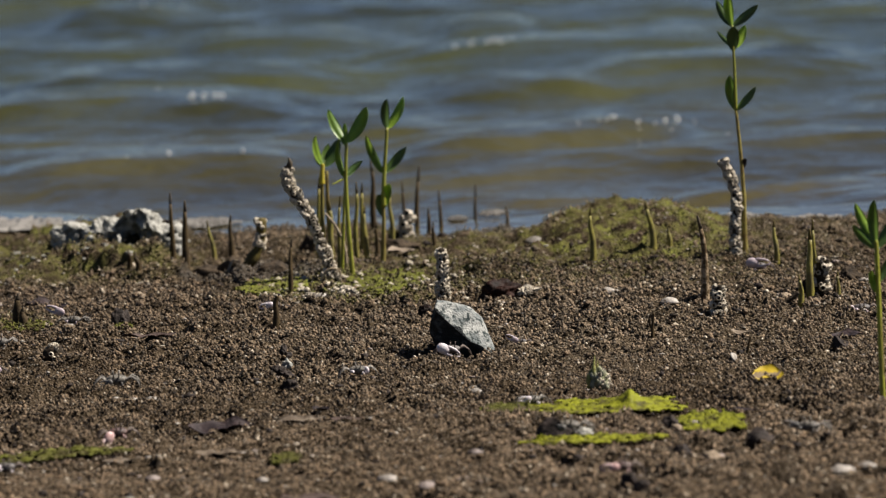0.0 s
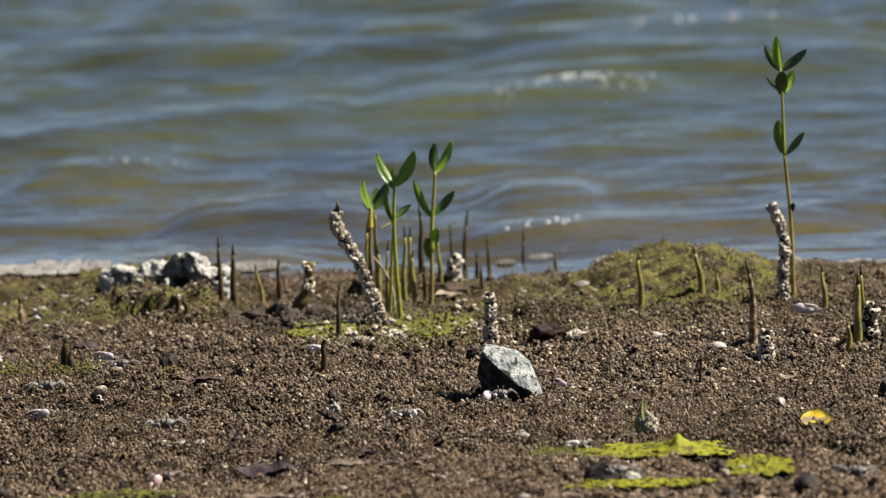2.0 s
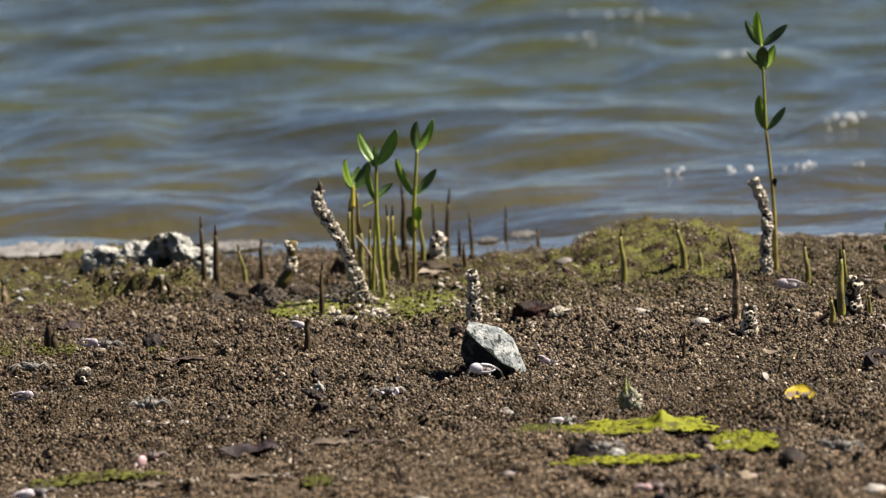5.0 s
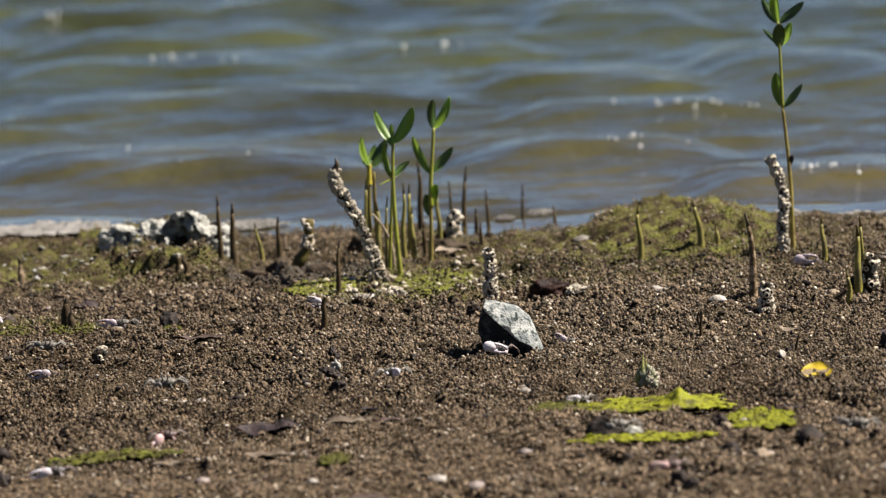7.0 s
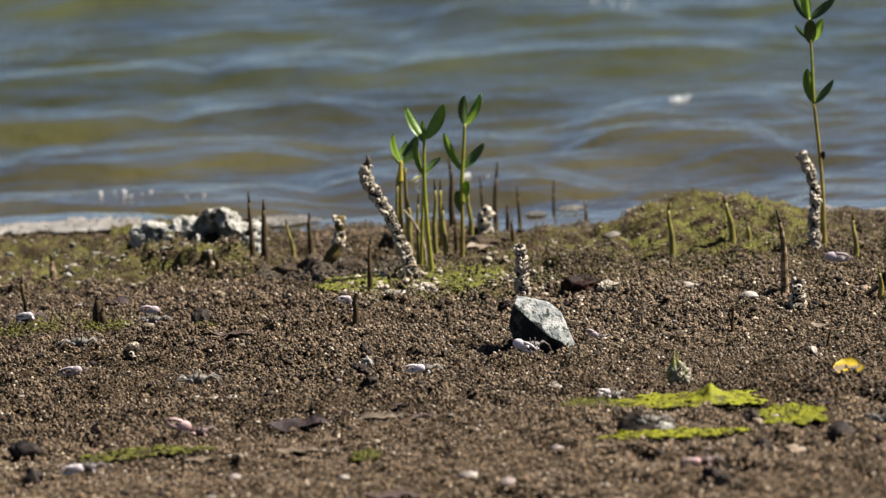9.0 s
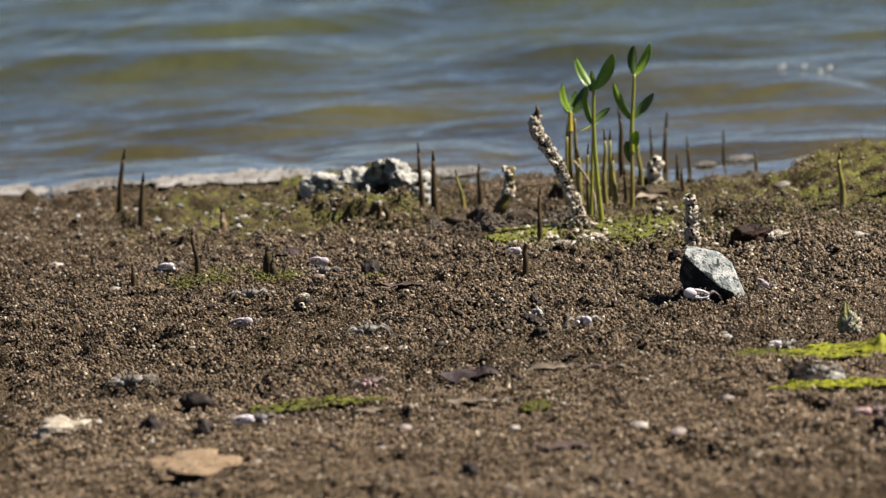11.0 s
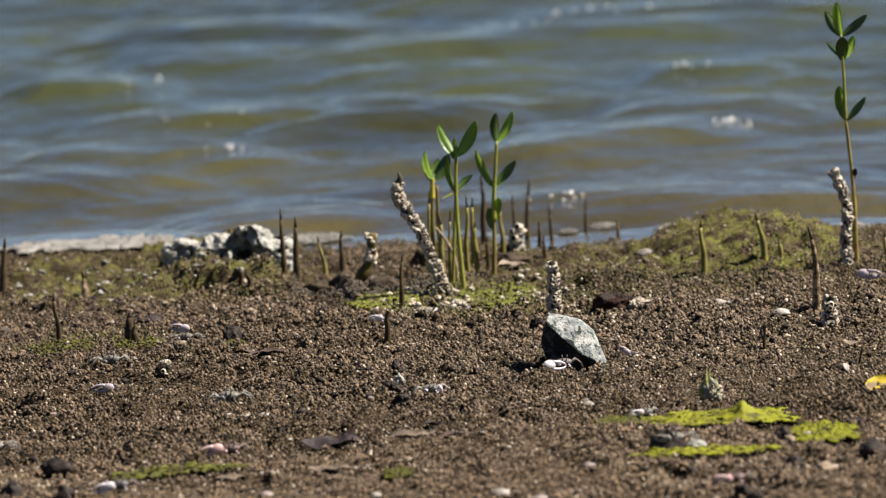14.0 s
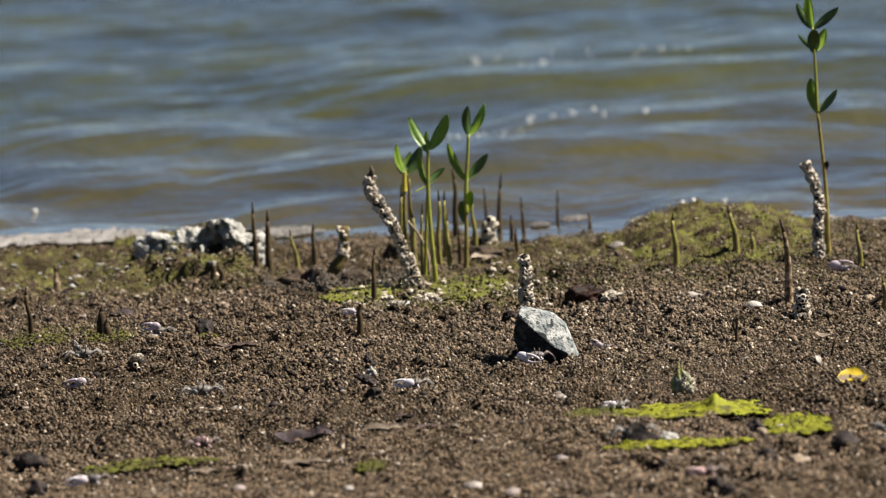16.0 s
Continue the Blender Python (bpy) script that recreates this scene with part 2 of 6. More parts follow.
DEAD_MAUVE = mat("greyish_dead_leaf", (0.085, 0.062, 0.054), (0.045, 0.031, 0.027), 60, 0.6, 0.5, 300)
LEAF_YELLOW = mat("yellow_leaf", (0.46, 0.34, 0.03), (0.22, 0.17, 0.11), 60, 0.45, 0.3, 300, low=0.42, high=0.5, translucent=0.2)
CLAW_WHITE = mat("white_claw", (0.58, 0.55, 0.56), (0.42, 0.36, 0.38), 160, 0.38, 0.2, 900, spec=0.5, vary=0.05)
CLAW_PINK = mat("pink_claw", (0.44, 0.375, 0.40), (0.29, 0.23, 0.25), 160, 0.4, 0.2, 900, spec=0.5, vary=0.05)
CLAW_GREY = mat("mottled_grey_claw", (0.24, 0.225, 0.205), (0.04, 0.038, 0.037), 180, 0.5, 0.4, 900, spec=0.4, vary=0.2)
CLAW_RED = mat("red_claw", (0.48, 0.36, 0.345), (0.38, 0.22, 0.205), 160, 0.4, 0.2, 900, spec=0.5, vary=0.05)
SHELL_DARK = mat("crab_back", (0.10, 0.085, 0.075), (0.035, 0.032, 0.035), 300, 0.5, 0.4, 900, spec=0.5)
SHELL_RED = mat("red_crab_back", (0.10, 0.052, 0.042), (0.035, 0.022, 0.02), 300, 0.5, 0.4, 900, spec=0.5)
SHELL_GREY = mat("mottled_crab_back", (0.15, 0.134, 0.108), (0.014, 0.013, 0.012), 240, 0.55, 0.4, 900, spec=0.5)
LEG = mat("crab_leg", (0.17, 0.14, 0.12), (0.07, 0.055, 0.05), 300, 0.5, 0.3, 900)
LEG_GREY = mat("pale_crab_leg", (0.31, 0.285, 0.25), (0.05, 0.046, 0.042), 300, 0.5, 0.3, 900)


# ---- building helpers ----
def link(name, bm, material, parent=None, label="", smooth=True, m=None):
    """One mesh object from a bmesh."""
    me = bpy.data.meshes.new(name)
    bm.to_mesh(me)
    bm.free()
    if smooth:
        me.polygons.foreach_set("use_smooth", [True] * len(me.polygons))
    me.materials.append(material)
    ob = new(name, me)
    if m is not None:
        ob.matrix_world = m
    if parent is not None:
        ob.parent = parent
    if label:
        ob["label"] = label
    return ob


def part(name, bm, material, parent, label="", smooth=True, m=None):
    return link(name, bm, material, parent, label, smooth, m)


def arrays(name, verts, faces, material, smooth=True):
    """A mesh object straight from numpy arrays."""
    me = bpy.data.meshes.new(name)
    k = faces.shape[1]
    me.vertices.add(len(verts))
    me.vertices.foreach_set("co", np.ascontiguousarray(verts, dtype=np.float32).ravel())
    me.loops.add(faces.size)
    me.loops.foreach_set("vertex_index", np.ascontiguousarray(faces, dtype=np.int32).ravel())
    me.polygons.add(len(faces))
    me.polygons.foreach_set("loop_start", np.arange(0, faces.size, k, dtype=np.int32))
    me.update(calc_edges=True)
    if smooth:
        me.polygons.foreach_set("use_smooth", np.ones(len(faces), dtype=bool))
    me.materials.append(material)
    me.validate()
    return new(name, me)


def attribute(ob, name, values):
    ob.data.attributes.new(name, "FLOAT", "POINT").data.foreach_set("value", np.asarray(values, dtype=np.float32))


def tube(bm, points, radii, sides=8, squash=1.0, cap=True):
    """A bent tapering tube along points."""
    rings = []
    pts = [Vector(p) for p in points]
    for i, p in enumerate(pts):
        d = (pts[min(i + 1, len(pts) - 1)] - pts[max(i - 1, 0)]).normalized()
        side = d.cross(Vector((0.13, 0.97, 0.2))).normalized()
        up = side.cross(d).normalized()
        rings.append([bm.verts.new(p + (side * math.cos(a) + up * math.sin(a) * squash) * radii[i])
                      for a in (2 * math.pi * k / sides for k in range(sides))])
    for r, s in zip(rings, rings[1:]):
        for k in range(sides):
            bm.faces.new((r[k], r[(k + 1) % sides], s[(k + 1) % sides], s[k]))
    if cap:
        bm.faces.new(rings[0][::-1])
        bm.faces.new(rings[-1])
    return bm


def spline(points, count):
    """Catmull-Rom through the points."""
    p = [Vector(points[0])] + [Vector(q) for q in points] + [Vector(points[-1])]
    out = []
    for i in range(count):
        u = i / (count - 1) * (len(points) - 1)
        k = min(int(u), len(points) - 2)
        t = u - k
        a, b, c, d = p[k:k + 4]
        out.append(0.5 * (2 * b + (c - a) * t + (2 * a - 5 * b + 4 * c - d) * t * t + (3 * b - a - 3 * c + d) * t ** 3))
    return out


def lump(size, seed, rough=0.25, level=3, cuts=0, freq=1.6, fine=0.06):
    """A stone: a ball shaved by planes and roughened; stands on z = 0."""
    rng = random.Random(seed)
    bm = bmesh.new()
    bmesh.ops.create_icosphere(bm, subdivisions=level, radius=1.0)
    planes = []
    for _ in range(cuts):
        planes.append((Vector((rng.uniform(-1, 1), rng.uniform(-1, 1), rng.uniform(-0.4, 1))).normalized(), rng.uniform(0.5, 0.8)))
    shift = Vector((seed * 3.7, seed * 1.3, seed * 7.1))
    for v in bm.verts:
        q = v.co.copy()
        for nrm, d in planes:
            over = q.dot(nrm) - d
            if over > 0:
                q -= nrm * over
        k = 1 + rough * noise.noise(v.co * freq + shift) + fine * noise.noise(v.co * freq * 5 + shift)
        q *= k
        v.co = Vector((q.x * size[0], q.y * size[1], max(q.z, -0.35) * size[2] + 0.3 * size[2]))
    return bm


def smooth_step(a, lo, hi):
    u = np.clip((a - lo) / (hi - lo), 0, 1)
    return u * u * (3 - 2 * u)


TABLES = {}


def value_noise(x, y, scale, seed):
    """Smooth noise in -1..1 on numpy arrays."""
    if seed not in TABLES:
        TABLES[seed] = np.random.RandomState(seed).uniform(-1, 1, (256, 256))
    table = TABLES[seed]
    u, v = x * scale + 1000.3, y * scale + 1000.7
    i, j = np.floor(u).astype(int), np.floor(v).astype(int)
    fu, fv = u - i, v - j
    fu, fv = fu * fu * (3 - 2 * fu), fv * fv * (3 - 2 * fv)
    g = lambda a, b: table[a % 256, b % 256]
    return (g(i, j) * (1 - fu) + g(i + 1, j) * fu) * (1 - fv) + (g(i, j + 1) * (1 - fu) + g(i + 1, j + 1) * fu) * fv


# ---- ground ----
def shore_line(x):
    return 7.05 - 0.10 * np.tanh(1.5 * x) + 0.10 * smooth_step(x, -0.45, -0.60) - 0.11 * smooth_step(x, -0.14, -0.07) * smooth_step(x, 0.17, 0.08) + 0.025 * np.sin(x * 9.0 + 1.0) + 0.012 * np.sin(x * 23.0)


BANK = (0.435, 6.726)


def mud_height(x, y):
    x, y = np.asarray(x, float), np.asarray(y, float)
    near = smooth_step(np.hypot(x, y - 6.2), 6.0, 1.5)
    h = near * (0.004 * value_noise(x, y, 3.0, 1) + 0.0035 * value_noise(x, y, 11.0, 2))
    bank = smooth_step(x, -0.37, -0.41) * smooth_step(x, -0.64, -0.52) * smooth_step(y + 0.03 * value_noise(x, y, 14.0, 5), 6.70, 6.74) * smooth_step(y, 7.16, 7.05)
    h = h + 0.023 * bank * (0.8 + 0.5 * value_noise(x, y, 9.0, 3))
    h = h + 0.014 * smooth_step(np.hypot((x + BANK[0]) / 0.075, (y - BANK[1]) / 0.06) + 0.2 * value_noise(x, y, 16.0, 6), 1.0, 0.55)
    h = h + 0.015 * smooth_step(np.hypot((x + 0.520) / 0.085, (y - 6.80) / 0.07) + 0.2 * value_noise(x, y, 16.0, 8), 1.1, 0.5)
    r = np.hypot((x - 0.205) / 0.150, (y - 6.86) / 0.22) + 0.12 * value_noise(x, y, 12.0, 4)
    h = h + smooth_step(r, 1.10, 0.30) * (0.031 + 0.007 * value_noise(x, y, 34.0, 7))
    s = y - shore_line(x)
    h = h - (0.085 * smooth_step(s, -0.03, 0.26) + 0.06 * smooth_step(s, 0.2, 0.9)) * smooth_step(r, 0.6, 1.2) - 0.9 * smooth_step(s, 3.0, 40.0)
    return h


def moss_amount(x, y):
    bank = smooth_step(x, -0.30, -0.45) * smooth_step(y, 6.60, 6.78) * smooth_step(y, 7.2, 7.05) * 0.85 * smooth_step(x, -0.84, -0.66)
    r = np.hypot((x - 0.205) / 0.165, (y - 6.84) / 0.26)
    mound = 1.2 * smooth_step(r, 1.15, 0.75)
    q = np.hypot((x + 0.135) / 0.17, (y - 6.54) / 0.15)
    patch = 1.2 * smooth_step(q, 1.2, 0.5)
    strip = 0.6 * smooth_step(y, 6.3, 6.7) * smooth_step(x, 0.65, 0.15) * smooth_step(x, -0.3, -0.05)
    left = 0.6 * smooth_step(np.hypot((x + 0.60) / 0.1, (y - 6.34) / 0.07), 1.2, 0.5)
    return np.maximum.reduce([bank, mound, patch, strip, left])


PRESSED = np.zeros((640, 440))


def press_crumbs(reach=0.013, cell=0.005):
    """Marks on a grid where things lie on the mud."""
    k = int(3 * reach / cell)
    for x, y in RESTS:
        i, j = int((y - 4.5) / cell), int((x + 1.3) / cell)
        if k <= i < PRESSED.shape[0] - k and k <= j < PRESSED.shape[1] - k:
            ii, jj = np.mgrid[i - k:i + k + 1, j - k:j + k + 1]
            d2 = (4.5 + (ii + 0.5) * cell - y) ** 2 + (-1.3 + (jj + 0.5) * cell - x) ** 2
            PRESSED[i - k:i + k + 1, j - k:j + k + 1] = np.maximum(PRESSED[i - k:i + k + 1, j - k:j + k + 1], np.exp(-d2 / reach ** 2))


def pressed(x, y, cell=0.005):
    i = np.clip(((y - 4.5) / cell).astype(int), 0, PRESSED.shape[0] - 1)
    j = np.clip(((x + 1.3) / cell).astype(int), 0, PRESSED.shape[1] - 1)
    return PRESSED[i, j]


def crumb_relief(x, y):
    """Small humps and hollows of the worked mud, rougher in some patches than in others."""
    rough = (0.9 + 0.5 * value_noise(x, y, 3.3, 14)) * (1 - 0.9 * pressed(x, y))
    pits = 0.012 * smooth_step(value_noise(x, y, 21.0, 15) + 0.3 * value_noise(x, y, 50.0, 16), 0.46, 0.82) * (1 - pressed(x, y))
    return rough * (0.0060 * value_noise(x, y, 58.0, 11) + 0.0060 * value_noise(x, y, 120.0, 12) + 0.0064 * value_noise(x, y, 25.0, 13)) - pits


def wetness(x, y):
    """Soaked at the water's edge, moist in patches some way up; a darker patch lies round the sticks."""
    up = y - shore_line(x)
    # darker patch round the feet of the sticks
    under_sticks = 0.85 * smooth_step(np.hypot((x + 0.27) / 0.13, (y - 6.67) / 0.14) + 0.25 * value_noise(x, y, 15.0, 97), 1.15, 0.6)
    edge_and_sticks = np.maximum(smooth_step(up, -0.10, 0.02), under_sticks)
    return np.maximum(edge_and_sticks, 0.5 * smooth_step(up + 0.12 * value_noise(x, y, 5.0, 95), -0.55, -0.30) * (0.6 + 0.6 * value_noise(x, y, 14.0, 96)).clip(0, 1))


def dry_amount(x, y):
    """Where the mud has dried paler in the sun."""
    return smooth_step(y + 0.12 * value_noise(x, y, 4.0, 91), 5.62, 5.92) * smooth_step(y, 6.58, 6.32) * (0.75 + 0.25 * value_noise(x, y, 9.0, 92)) * smooth_step(x, -0.45, 0.0)


def sheet(xs, ys):
    gx, gy = np.meshgrid(xs, ys)
    nx, ny = len(xs), len(ys)
    i = np.arange(nx * ny).reshape(ny, nx)
    faces = np.stack([i[:-1, :-1], i[:-1, 1:], i[1:, 1:], i[1:, :-1]], -1).reshape(-1, 4)
    return gx.ravel(), gy.ravel(), faces


def grow(lo, hi, step, far_lo, far_hi):
    """Even steps between lo and hi, then wider and wider out to far_lo and far_hi."""
    mid = list(np.arange(lo, hi + 1e-6, step))
    for sign, end, far in ((1, hi, far_hi), (-1, lo, far_lo)):
        d, out = step, []
        p = end
        while (far - p) * sign > 0:
            d *= 1.35
            p = p + sign * d
            out.append(p)
        mid = mid + out if sign > 0 else out[::-1] + mid
    return np.array(mid)


def make_ground():
    gx, gy, faces = sheet(grow(-1.10, 0.70, 0.0065, -900, 900), grow(4.75, 7.5, 0.0072, -900, 900))
    z = mud_height(gx, gy)
    inside = smooth_step(np.hypot((gx + 0.2) / 1.2, (gy - 6.1) / 1.8), 1.6, 0.9)
    relief = crumb_relief(gx, gy)
    rng = np.random.RandomState(3)
    z = z + inside * (relief + rng.uniform(-0.0019, 0.0019, len(z)))
    ob = arrays("ground", np.stack([gx, gy, z], -1), faces, MUD)
    attribute(ob, "moss", moss_amount(gx, gy))
    attribute(ob, "dry", dry_amount(gx, gy))
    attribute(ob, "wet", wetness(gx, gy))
    tagged(ob, "brown pelleted tidal mud sloping into the sea", "ground", kind="structure")


def make_pellets():
    """Balls of mud that the crabs have rolled and left lying packed over the flat."""
    rng = np.random.RandomState(7)
    step = 0.0043
    gx, gy = np.meshgrid(np.arange(-1.1, 0.7, step), np.arange(4.75, 7.15, step * 0.9))
    gx[1::2] += step * 0.5
    bx = gx.ravel() + rng.uniform(-0.45, 0.45, gx.size) * step
    by = gy.ravel() + rng.uniform(-0.45, 0.45, gx.size) * step
    clump = 0.9 * value_noise(bx, by, 6.0, 21) + 1.0 * value_noise(bx, by, 21.0, 22) + 0.7 * value_noise(bx, by, 47.0, 24)
    keep = rng.uniform(-1.5, 1.0, bx.size) < clump + 0.55 - 0.15 * smooth_step(by, 6.55, 6.9) - 1.1 * smooth_step(moss_amount(bx, by), 0.35, 0.75) * smooth_step(by, 6.6, 6.75)
    bx, by = bx[keep], by[keep]
    br = (0.00112 + 0.0011 * rng.uniform(0, 1, len(bx)) ** 1.4) * (1 + 0.22 * value_noise(bx, by, 5.0, 23))
    x, y, r = bx, by, br
    keep = (y < shore_line(x) + 0.02) & (y > 4.8) & (x > -0.138 * y) & (x < 0.088 * y) & (pressed(x, y) < 0.82)
    x, y, r = x[keep], y[keep], r[keep]
    bm = bmesh.new()
    bmesh.ops.create_icosphere(bm, subdivisions=1, radius=1.0)
    ball = np.array([v.co[:] for v in bm.verts])
    ball_tris = np.array([[v.index for v in f.verts] for f in bm.faces if f.calc_center_median().z > -0.3])
    bm.free()
    ring = np.arange(6) * math.pi / 3
    dome = np.concatenate([[[0, 0, 1.0]], np.stack([np.cos(ring), np.sin(ring), np.full(6, -0.45)], -1)])
    dome_tris = np.array([[0, k + 1, (k + 1) % 6 + 1] for k in range(6)])
    clear = (y > 5.52) & (y < 6.66)
    all_verts, all_faces, moss, dry, wet, start = [], [], [], [], [], 0
    for chosen, base, tris in ((clear, ball, ball_tris), (~clear, dome, dome_tris)):
        px, py, pr = x[chosen], y[chosen], r[chosen]
        n = len(px)
        z = mud_height(px, py) + pr * 0.75 + crumb_relief(px, py) + rng.uniform(-0.0010, 0.0026, n)
        a = rng.uniform(0, 6.28, n)
        c, s = np.cos(a)[:, None], np.sin(a)[:, None]
        v = base[None] * rng.uniform(0.8, 1.25, (n, 1, 3)) * (1 + rng.uniform(-0.38, 0.38, (n, len(base), 1))) * pr[:, None, None]
        all_verts.append(np.stack([v[..., 0] * c - v[..., 1] * s + px[:, None], v[..., 0] * s + v[..., 1] * c + py[:, None], v[..., 2] + z[:, None]], -1).reshape(-1, 3))
        all_faces.append((tris[None] + (np.arange(n) * len(base))[:, None, None]).reshape(-1, 3) + start)
        start += n * len(base)
        for store, values in ((moss, moss_amount(px, py) * 0.9), (dry, dry_amount(px, py)), (wet, wetness(px, py))):
            store.append(np.repeat(values, len(base)))
    ob = arrays("mud_pellets", np.concatenate(all_verts), np.concatenate(all_faces), PELLET, smooth=False)
    for name, store in (("moss", moss), ("dry", dry), ("wet", wet)):
        attribute(ob, name, np.concatenate(store))
    tagged(ob, "small brown mud pellets strewn over the flat", "mud pellets", kind="stuff")


# ---- water ----
SEA = -0.046
SPEED = 1.0


def ridges():
    """Wave crests in the sheet's own space: ends, height, white glint beads where they are thick."""
    rows = []

    def ridge(x0, y0, x1, y1, h, froth=None):
        rows.append((x0, y0, x1, y1, h, froth))

    ridge(-0.05, 8.17, 0.35, 8.37, 0.026)
    ridge(-0.67, 8.18, -0.28, 8.12, 0.026)
    ridge(-0.80, 9.07, -0.37, 8.99, 0.028)
    ridge(-0.04, 9.10, 0.19, 9.09, 0.022)
    ridge(0.19, 9.27, 0.65, 9.31, 0.030)
    ridge(-0.78, 9.36, -0.31, 9.47, 0.026)
    ridge(-0.10, 9.68, 0.57, 9.77, 0.026)
    ridge(-0.48, 10.11, -0.22, 10.06, 0.024)
    ridge(-0.05, 10.19, 0.15, 10.15, 0.024)
    ridge(-0.81, 10.79, -0.59, 10.82, 0.026)
    ridge(-0.95, 11.31, -0.29, 11.54, 0.030)
    ridge(-0.29, 11.54, 0.25, 11.75, 0.030, 46)
    ridge(-0.10, 11.88, 0.69, 12.27, 0.030)
    ridge(0.04, 12.54, 0.64, 12.40, 0.030)
    ridge(-0.40, 12.72, -0.07, 12.84, 0.026)
    ridge(-0.07, 12.84, 0.62, 12.91, 0.030)
    ridge(-0.94, 13.05, -0.46, 12.88, 0.030)
    ridge(-0.36, 13.34, -0.13, 13.28, 0.020)
    ridge(0.50, 13.51, 0.66, 13.48, 0.026)
    ridge(-0.02, 13.64, 0.33, 13.39, 0.030)
    ridge(-0.36, 14.03, 0.35, 13.83, 0.030)
    ridge(-0.83, 14.07, -0.58, 14.04, 0.024)
    ridge(0.31, 14.62, 0.54, 14.72, 0.026)
    ridge(-0.10, 15.14, 0.25, 15.13, 0.026)
    ridge(-0.79, 15.26, -0.28, 15.07, 0.030)
    ridge(-0.01, 15.70, 0.34, 15.66, 0.022)
    ridge(-0.85, 16.04, -0.24, 16.08, 0.026)
    ridge(-0.05, 16.18, 0.26, 16.08, 0.026)
    ridge(0.35, 16.19, 0.64, 16.06, 0.028)
    ridge(-0.91, 16.64, -0.39, 16.65, 0.028)
    ridge(-0.34, 16.79, 0.02, 16.72, 0.024)
    ridge(-0.85, 17.18, -0.41, 17.25, 0.026)
    ridge(0.08, 17.19, 0.36, 17.01, 0.030)
    ridge(0.10, 17.41, 0.42, 17.46, 0.030)
    ridge(-0.99, 17.73, -0.57, 17.76, 0.026)
    ridge(-0.57, 17.76, -0.28, 17.75, 0.026)
    ridge(-1.00, 18.44, -0.62, 18.52, 0.030)
    ridge(-0.62, 18.52, -0.26, 18.52, 0.030)
    ridge(-0.26, 18.52, 0.34, 18.44, 0.030)
    ridge(-0.14, 19.39, 0.22, 19.28, 0.026)
    ridge(-1.28, 20.19, -0.66, 20.08, 0.030)
    ridge(-1.09, 20.64, -0.60, 20.70, 0.026)
    ridge(-0.50, 20.91, 0.29, 20.95, 0.030)
    ridge(-0.61, 21.49, -0.28, 21.61, 0.026)
    ridge(-0.28, 21.61, 0.42, 21.60, 0.026)
    ridge(-1.28, 22.23, -0.76, 22.21, 0.026)
    ridge(-0.11, 22.34, 0.31, 22.47, 0.030)
    ridge(-0.86, 22.64, -0.51, 22.54, 0.022)
    ridge(0.09, 22.83, 0.39, 22.76, 0.026)
    ridge(-0.51, 22.87, -0.11, 22.99, 0.030)
    ridge(-0.85, 23.11, -0.46, 23.15, 0.026)
    ridge(-0.46, 23.15, -0.29, 23.18, 0.026)
    ridge(0.10, 23.51, 0.37, 23.35, 0.024)
    ridge(-0.44, 23.73, -0.06, 23.69, 0.026)
    ridge(-1.05, 23.86, -0.76, 23.80, 0.024)
    ridge(-0.50, 24.21, 0.39, 24.40, 0.030)
    ridge(-0.86, 24.30, -0.53, 24.18, 0.026)
    ridge(-0.11, 24.62, 0.55, 24.61, 0.030)
    ridge(-0.91, 24.80, -0.40, 24.67, 0.026)
    ridge(-0.24, 25.37, 0.66, 25.18, 0.032)
    ridge(-0.31, 25.63, 0.61, 25.55, 0.030)
    rng = random.Random(5)
    y = 6.8
    while y < 29:
        x = rng.uniform(-2.0, 0.6)
        w = rng.uniform(0.5, 1.5)
        rows.append((x, y + 0.3 * x, x + w, y + 0.3 * (x + w), rng.uniform(0.006, 0.013), None))
        y += rng.uniform(0.12, 0.30)
    return rows


def wave_height(x, y):
    wx = x + 0.05 * value_noise(x, y, 3.0, 33)
    wy = y + 0.09 * value_noise(x, y, 1.3, 31) + 0.035 * value_noise(x, y, 4.0, 32)
    h = np.zeros_like(x)
    for x0, y0, x1, y1, top, _ in ridges():
        near = (y > min(y0, y1) - 1.0) & (y < max(y0, y1) + 1.4)
        if not near.any():
            continue
        px, py = wx[near], wy[near]
        u = (px - x0) / (x1 - x0)
        d = py - (y0 + (y1 - y0) * u)
        ends = smooth_step(u, -0.40, 0.25) * smooth_step(u, 1.40, 0.75)
        front, rear = 0.085 + 1.3 * top, 0.28 + 2.6 * top
        h[near] = np.maximum(h[near], 1.7 * top * ends * np.where(d < 0, np.exp(-np.abs(d / front) ** 1.35), np.exp(-(d / rear) ** 2)))
    rng = np.random.RandomState(5)
    for lam, amp, turn in ((0.47, 0.0030, 0.35), (0.33, 0.0032, -0.12), (0.25, 0.0030, 0.5), (0.185, 0.0034, -0.3), (0.13, 0.0030, 0.15), (0.095, 0.0022, -0.35), (0.07, 0.0013, 0.2)):
        k = 2 * math.pi / lam
        ph = k * (y * math.cos(turn) - x * math.sin(turn)) + 2.2 * value_noise(x, y, 0.36 / lam, int(lam * 1000)) + rng.uniform(0, 6)
        h = h + amp * np.sin(ph) * (0.65 + 0.7 * value_noise(x, y, 0.5 / lam, int(lam * 1000) + 1))
    return 0.07 * np.tanh(h / 0.07) - 0.016


